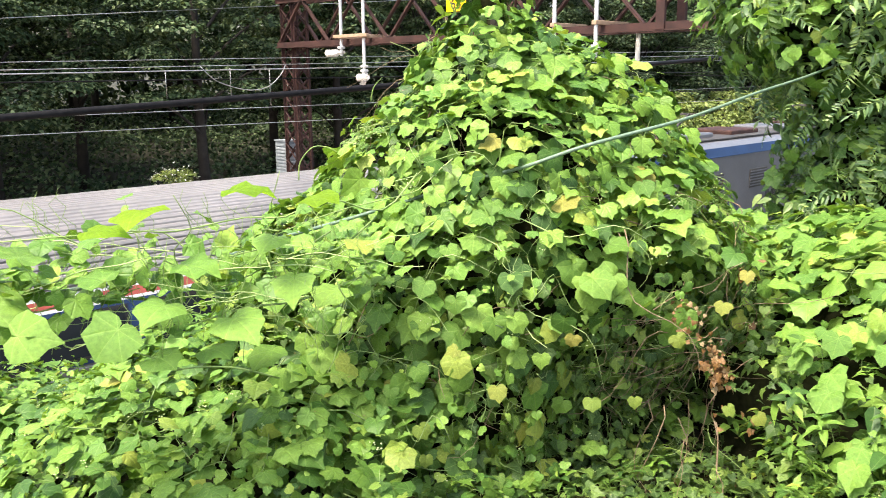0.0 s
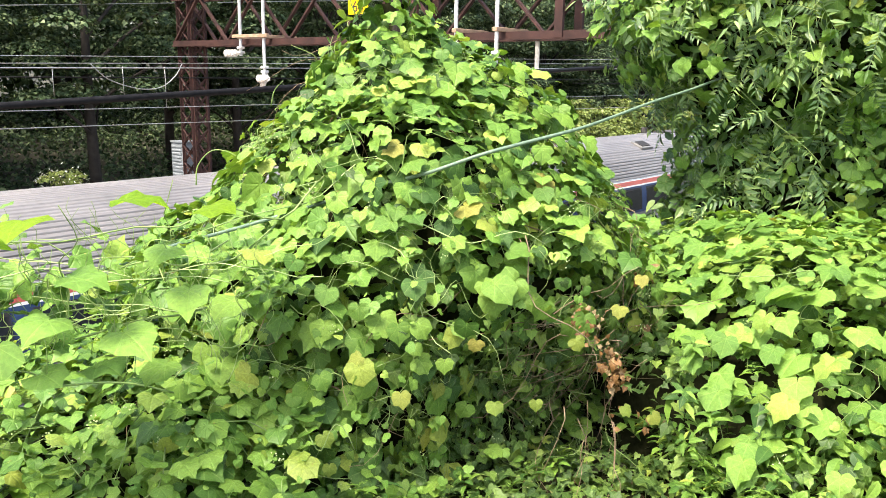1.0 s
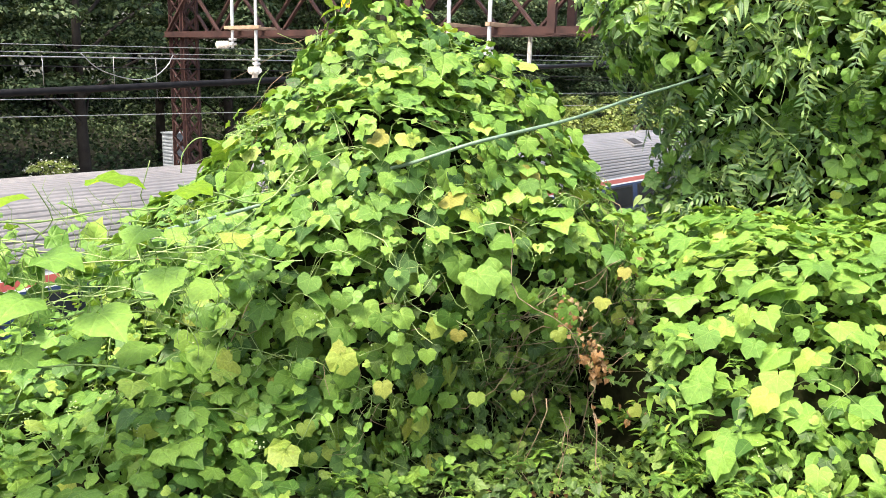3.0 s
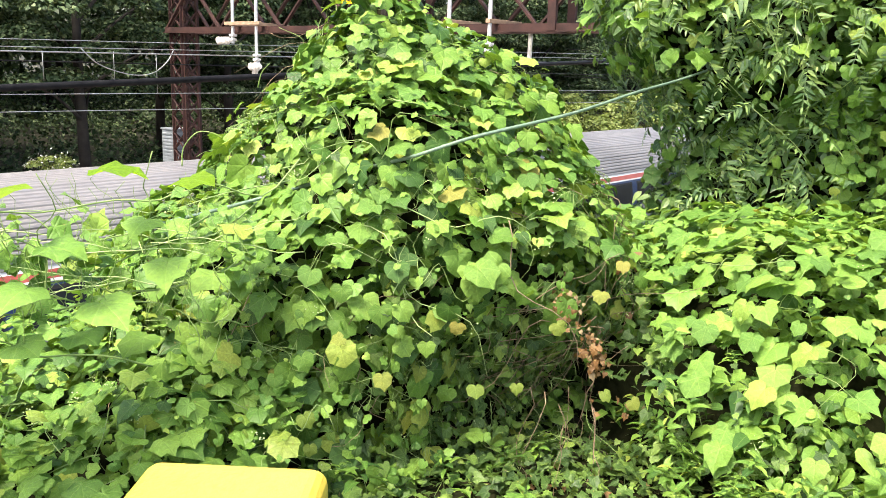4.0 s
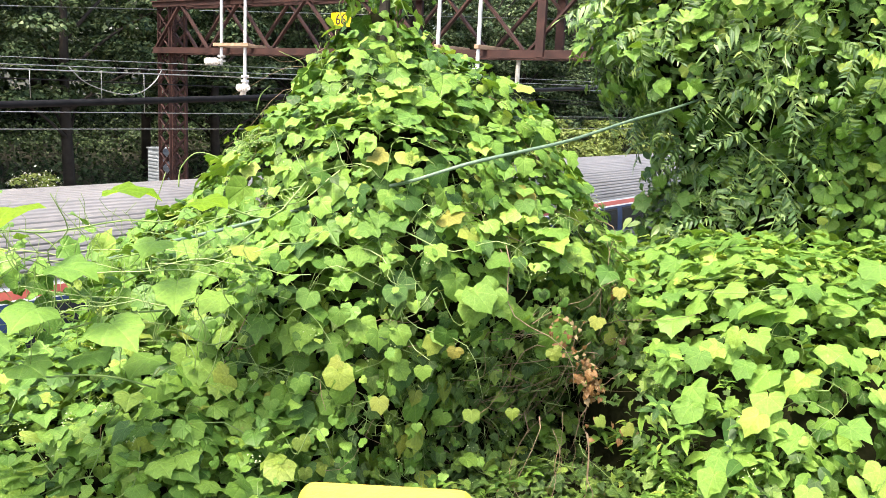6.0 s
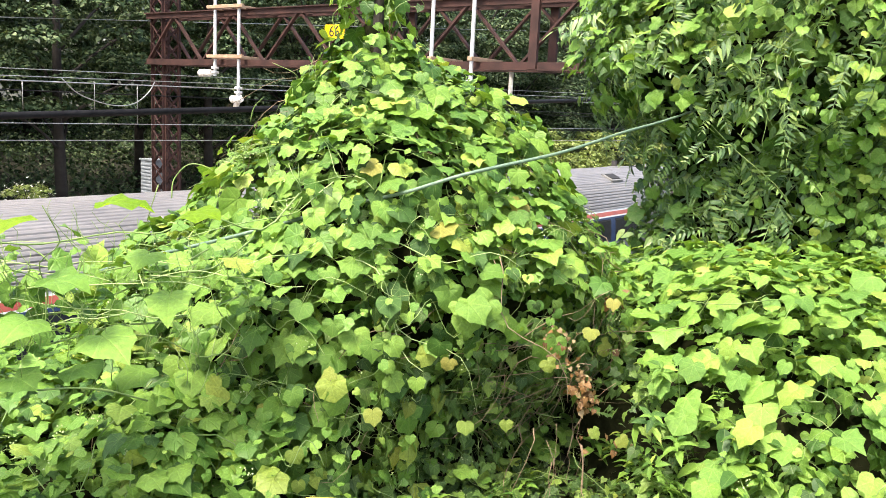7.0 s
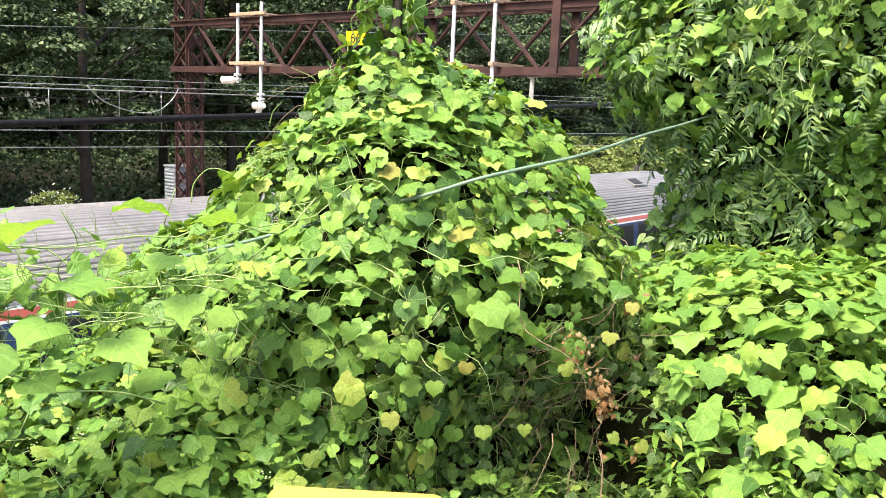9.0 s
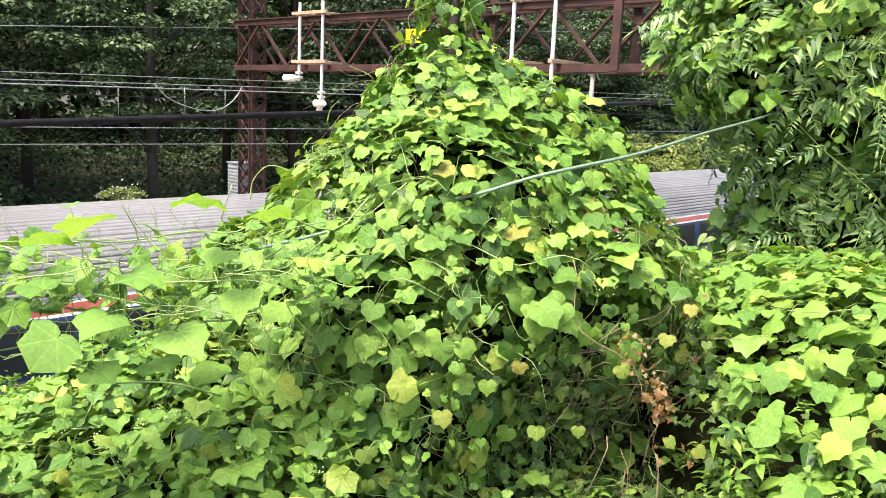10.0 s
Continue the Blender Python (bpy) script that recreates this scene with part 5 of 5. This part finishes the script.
def build_tree():
    """The small tree behind the bank, half hidden by vine."""
    rng = np.random.default_rng(31)
    t = thing("vine_covered_tree", "small tree of feathery leaves hung with wild cucumber vine", "tree")
    levels = [(0.2, 1.95, 4.6, 4.8, 0.7), (0.7, 2.03, 4.7, 4.8, 0.72), (1.1, 2.05, 4.8, 4.8, 0.72), (1.4, 2.03, 4.9, 4.8, 0.8), (1.62, 1.85, 5.0, 4.8, 1.0), (1.85, 1.66, 5.0, 4.8, 1.0),
              (2.3, 1.68, 5.0, 4.8, 1.0), (2.9, 1.9, 4.8, 4.8, 0.95), (3.5, 2.2, 4.4, 4.8, 0.8), (4.0, 2.7, 3.9, 4.8, 0.5), (4.3, 3.1, 3.5, 4.8, 0.15)]
    V, F = loft(levels, 40, 2.4)
    V = rough_grid(V, F, 0.24, 1.9, 21.0)
    # Inner shell coloured near black as the shade inside the tree.
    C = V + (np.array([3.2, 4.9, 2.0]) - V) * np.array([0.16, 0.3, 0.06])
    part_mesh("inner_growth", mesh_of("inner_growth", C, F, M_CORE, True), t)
    lines = [(smooth_line([(3.1, 4.9, -0.9), (3.15, 4.85, 0.8), (3.0, 4.9, 2.2), (3.2, 4.8, 3.9)], 5), 0.11, 0.3)]
    for _ in range(22):
        z = rng.uniform(0.7, 3.0)
        e = (3.1 + rng.uniform(-1.4, 1.4), 4.2 + rng.uniform(-0.3, 0.6), z + rng.uniform(0.1, 0.7))
        lines.append((smooth_line([(3.1, 4.85, z), ((3.1 + e[0]) / 2, 4.6, z + 0.3), e], 4), 0.02, 0.3))
    part_mesh("trunk", tubes_mesh("trunk", lines, M_BARK, 7), t)
    leafy = lambda P, n, g: (P[:, 1] < 5.2) & (g.random(len(P)) < np.clip(0.35 + 0.5 * np.abs(P[:, 0] - 2.15) + 0.5 * (P[:, 2] < 0.9) + 0.35 * (P[:, 2] > 1.9), 0, 1))
    front = lambda P, g: P[:, 1] + np.abs(P[:, 0] - 2.4) * 0.3
    grow(t, V, F, 5600, (0.045, 0.12), "vine", M_VINE, VINE, rng, (0.0, 0.14), leafy, 0.55, 0.35, 240, "vine_foliage", front)
    # Paler leaves high up and at the right put sunlight into the colour.
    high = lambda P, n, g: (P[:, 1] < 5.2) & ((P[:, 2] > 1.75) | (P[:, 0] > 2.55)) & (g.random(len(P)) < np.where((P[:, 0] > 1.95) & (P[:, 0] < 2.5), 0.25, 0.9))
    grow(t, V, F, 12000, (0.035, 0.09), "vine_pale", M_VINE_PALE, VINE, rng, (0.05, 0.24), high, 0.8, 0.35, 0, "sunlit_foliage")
    grow(t, V, F, 7500, (0.04, 0.09), "vine", M_VINE, VINE, rng, (-0.16, 0.02), None, 0.4, 0.5, 0, "inner_foliage")
    grow(t, V, F, 3000, (0.15, 0.32), "frond", M_FROND, FROND, rng, (0.02, 0.24), lambda P, n, g: (P[:, 1] < 5.2) & ~((P[:, 0] < 2.2) & (P[:, 2] < 1.45)) & (g.random(len(P)) < np.where((P[:, 0] > 1.95) & (P[:, 0] < 2.6), 1.0, 0.45)), 0.8, 0.75, 120, "frond_foliage", front, outward=0.7, aside=0.9)
    grow(t, V, F, 1500, (0.12, 0.24), "frond", M_FROND, FROND, rng, (-0.02, 0.12), lambda P, n, g: (P[:, 1] < 5.2) & (P[:, 2] < 1.7), 0.6, 0.4, 0, "low_frond_foliage", outward=0.5, aside=0.9)
    grow(t, V, F, 9000, (0.05, 0.10), "leaflet", M_FROND, OVAL, rng, (-0.06, 0.12), lambda P, n, g: (P[:, 1] < 5.2) & (P[:, 2] < 2.3), 0.4, 0.6, 0, "leaflet_foliage")
    trailers(t, V, F, 160, rng, 0.55, 0.0025)
    for x, z0, L in ((1.98, 1.95, 0.5), (2.2, 1.8, 0.42), (2.05, 1.9, 0.32), (2.6, 1.9, 0.4)):
        pts = [np.array([x, 3.72, z0])]
        for k in range(8):
            pts.append(pts[-1] + np.array([rng.normal(0, 0.02), rng.normal(0, 0.008), -L / 8]))
        part_mesh("hanging_shoot", tubes_mesh("hanging_shoot", [(pts, 0.0022, 0.5)], M_STEM, 5), t)


def build_cable():
    line = smooth_line([(2.6, 4.98, 1.77), (1.791, 4.1, 1.603), (1.353, 3.6, 1.531), (1.076, 3.3, 1.476), (0.873, 3.08, 1.44), (0.624, 2.93, 1.394), (0.473, 2.88, 1.359), (0.296, 2.9, 1.295), (0.204, 3.0, 1.257),
                        (0.077, 3.12, 1.211), (-0.057, 3.1, 1.168), (-0.347, 3.0, 1.092), (-0.61, 2.8, 1.048), (-0.887, 2.45, 1.017), (-2.2, 1.75, 0.9), (-4, 1.0, 0.6)], 8)
    ob = new("guy_cable", tubes_mesh("guy_cable", [(line, 0.0066, 1.0)], M_ROPE, 8))
    tagged(ob, "taut green weathered cable lying over the vine mound", "cable")


STRAND = {}


def build_strand():
    """Free shoots along the cable, with large leaves; four have backlight painted into their colour."""
    rng = np.random.default_rng(41)
    st = STRAND["vine"] = thing("hanging_vine", "loose vine shoots with large leaves strung along the cable", "vine")
    for _ in range(16):
        x = rng.uniform(-1.3, -0.35)
        pts = [np.array([x, 2.1 + rng.uniform(0, 0.3), rng.uniform(0.95, 1.2)])]
        way = np.array([rng.choice([-1, 1]) * 0.07, rng.normal(0, 0.012), rng.normal(0, 0.012)])
        for k in range(7):
            pts.append(pts[-1] + way + rng.normal(0, 0.012, 3))
        part_mesh("shoot", tubes_mesh("shoot", [(smooth_line(pts, 3), rng.uniform(0.0012, 0.0022), 0.5)], M_SHOOT, 5), st)
    lines = []
    for a, b in (((-0.15, 2.75, 1.2), (-1.3, 1.95, 1.08)), ((-0.2, 2.7, 1.12), (-1.4, 2.0, 0.98)), ((-0.1, 2.7, 1.25), (-1.1, 2.0, 1.22)), ((-0.3, 2.6, 1.0), (-1.5, 1.9, 0.9)),
                 ((-0.35, 2.5, 1.1), (-1.2, 2.05, 1.3)), ((-0.5, 2.4, 0.7), (-1.2, 2.0, 1.1)), ((-0.25, 2.6, 0.8), (-0.8, 2.1, 1.15)), ((-0.7, 2.2, 0.95), (-0.66, 2.0, 1.3)), ((-0.5, 2.3, 1.1), (-0.42, 2.05, 1.36))):
        a, b = np.array(a), np.array(b)
        pts = [a + (b - a) * k / 8 + rng.normal(0, 0.02, 3) + np.array([0, 0, -0.06 * math.sin(math.pi * k / 8)]) for k in range(9)]
        part_mesh("shoot", tubes_mesh("shoot", [(smooth_line(pts, 3), rng.uniform(0.002, 0.0036), 0.6)], M_STEM, 5), st)
    for _ in range(120):
        p = np.array([rng.uniform(-1.3, -0.2), 2.05 + rng.uniform(0, 0.35), rng.uniform(0.95, 1.22)])
        pts = [p + np.array([math.sin(k * 0.9) * 0.015 + rng.normal(0, 0.008), rng.normal(0, 0.01), (k - 3) * 0.028]) for k in range(7)]
        lines.append((pts, 0.0012, 0.6))
    part_mesh("tendril_growth", tubes_mesh("tendril_growth", lines, M_STEM, 4), st, kind="stuff")
    spots = [(-0.74, 2.0, 1.29, 0.145), (-0.51, 2.0, 1.335, 0.14), (-0.33, 2.05, 1.31, 0.12), (-0.86, 2.0, 1.24, 0.13), (-1.05, 1.95, 0.985, 0.14), (-0.80, 1.95, 1.0, 0.14), (-0.70, 2.0, 1.05, 0.13),
             (-0.64, 2.0, 1.15, 0.13), (-0.39, 2.1, 1.09, 0.12), (-0.54, 2.05, 1.0, 0.15), (-0.87, 2.05, 1.10, 0.12), (-0.44, 2.1, 1.2, 0.10), (-1.05, 2.0, 1.17, 0.13), (-1.15, 2.0, 1.05, 0.15),
             (-0.3, 2.25, 1.02, 0.12), (-0.62, 2.1, 0.9, 0.13), (-0.48, 2.2, 0.86, 0.12), (-1.25, 2.0, 1.25, 0.12), (-0.25, 2.3, 1.15, 0.1), (-0.78, 2.15, 0.86, 0.12)]
    P = np.array([q[:3] for q in spots])
    nr = np.array([0, -0.35, 1.0]) + rng.normal(0, 0.18, P.shape)
    nr[:4] = np.array([-0.05, -0.06, 1.0]) + rng.normal(0, 0.05, (4, 3))
    nr[4:6] = np.array([0.1, -0.9, 0.6])
    tips = rng.normal(0, 0.6, P.shape) + np.array([0.4, -0.4, -0.3])
    rot = frames_of(nr / np.linalg.norm(nr, axis=1)[:, None], tips, rng, 0.08)
    size = np.array([q[3] for q in spots]) * 0.86
    single_leaves(st, VINE_BIG, "vine_backlit", P[:4], rot[:4], size[:4], M_VINE_BACKLIT, rng, label="lime green leaf with backlight in its colour")
    single_leaves(st, VINE_BIG, "vine_big", P[4:12], rot[4:12], size[4:12], M_VINE_PALE, rng)
    single_leaves(st, VINE_BIG, "vine_big_deep", P[12:], rot[12:], size[12:], M_VINE, rng)
    n = 300
    k = rng.random((n, 1))
    P = np.array([-0.2, 2.65, 1.05]) * (1 - k) + np.array([-1.3, 2.05, 1.05]) * k + rng.normal(0, 1, (n, 3)) * np.array([0.05, 0.07, 0.075])
    nr = np.array([0, -0.3, 1.0]) + rng.normal(0, 0.4, P.shape)
    rot = frames_of(nr / np.linalg.norm(nr, axis=1)[:, None], rng.normal(0, 1, P.shape), rng, 0.2)
    part_mesh("small_leaves", leaves_mesh("small_leaves", VINE, P, rot, rng.uniform(0.025, 0.075, n), M_VINE_PALE, rng), st, kind="stuff")


def build_post():
    post = thing("yellow_post", "yellow painted square steel railing post with a rounded cap", "post", at=Matrix.Translation((-0.0012, 0.196, 0)) @ Matrix.Rotation(radians(-9), 4, "Z"))
    part("shaft", block(0.048, 0.056, 1.458, (-0.003, 0, 0.729), 0.004), M_YELLOW, post)
    part("cap", block(0.055, 0.066, 0.02, (-0.003, 0, 1.4645), 0.005, segs=4), M_YELLOW, post)
    part("foot_plate", block(0.14, 0.14, 0.012, (0, 0, 0.006), 0.002), M_YELLOW, post)


build_ground()
build_tracks()
build_gantry()
build_cabinet()
build_wires()
build_woods()
build_train()
build_mound()
build_banks()
build_tree()
build_cable()
build_strand()
build_post()


def motions():
    for ob, start in TRAIN:
        walk(ob, [(t, TRACK @ Matrix.Translation((start + SPEED * t, 11.6, RAIL))) for t in (0.0, 2.5, 5.0, 7.5, 10.0)])
    # the loose shoots swing by a centimetre in the wind
    sway = ((0, 0.004, 0.001), (0.5, -0.001, -0.0055), (1, -0.003, -0.0065), (1.5, -0.003, -0.005), (2, -0.003, -0.005), (2.5, -0.010, -0.001), (4, -0.009, 0.004), (4.5, 0.001, 0.0045),
            (5, 0.006, 0.003), (5.5, 0.003, -0.001), (6, 0.007, 0.004), (7.5, 0.006, 0.002), (8, 0.006, 0.004), (8.5, 0.004, 0.0035), (9, 0.005, 0.001), (9.5, 0.005, 0.003), (10, 0.004, 0.003))
    walk(STRAND["vine"], [(t, Matrix.Translation((x, 0, z))) for t, x, z in sway])


motions()
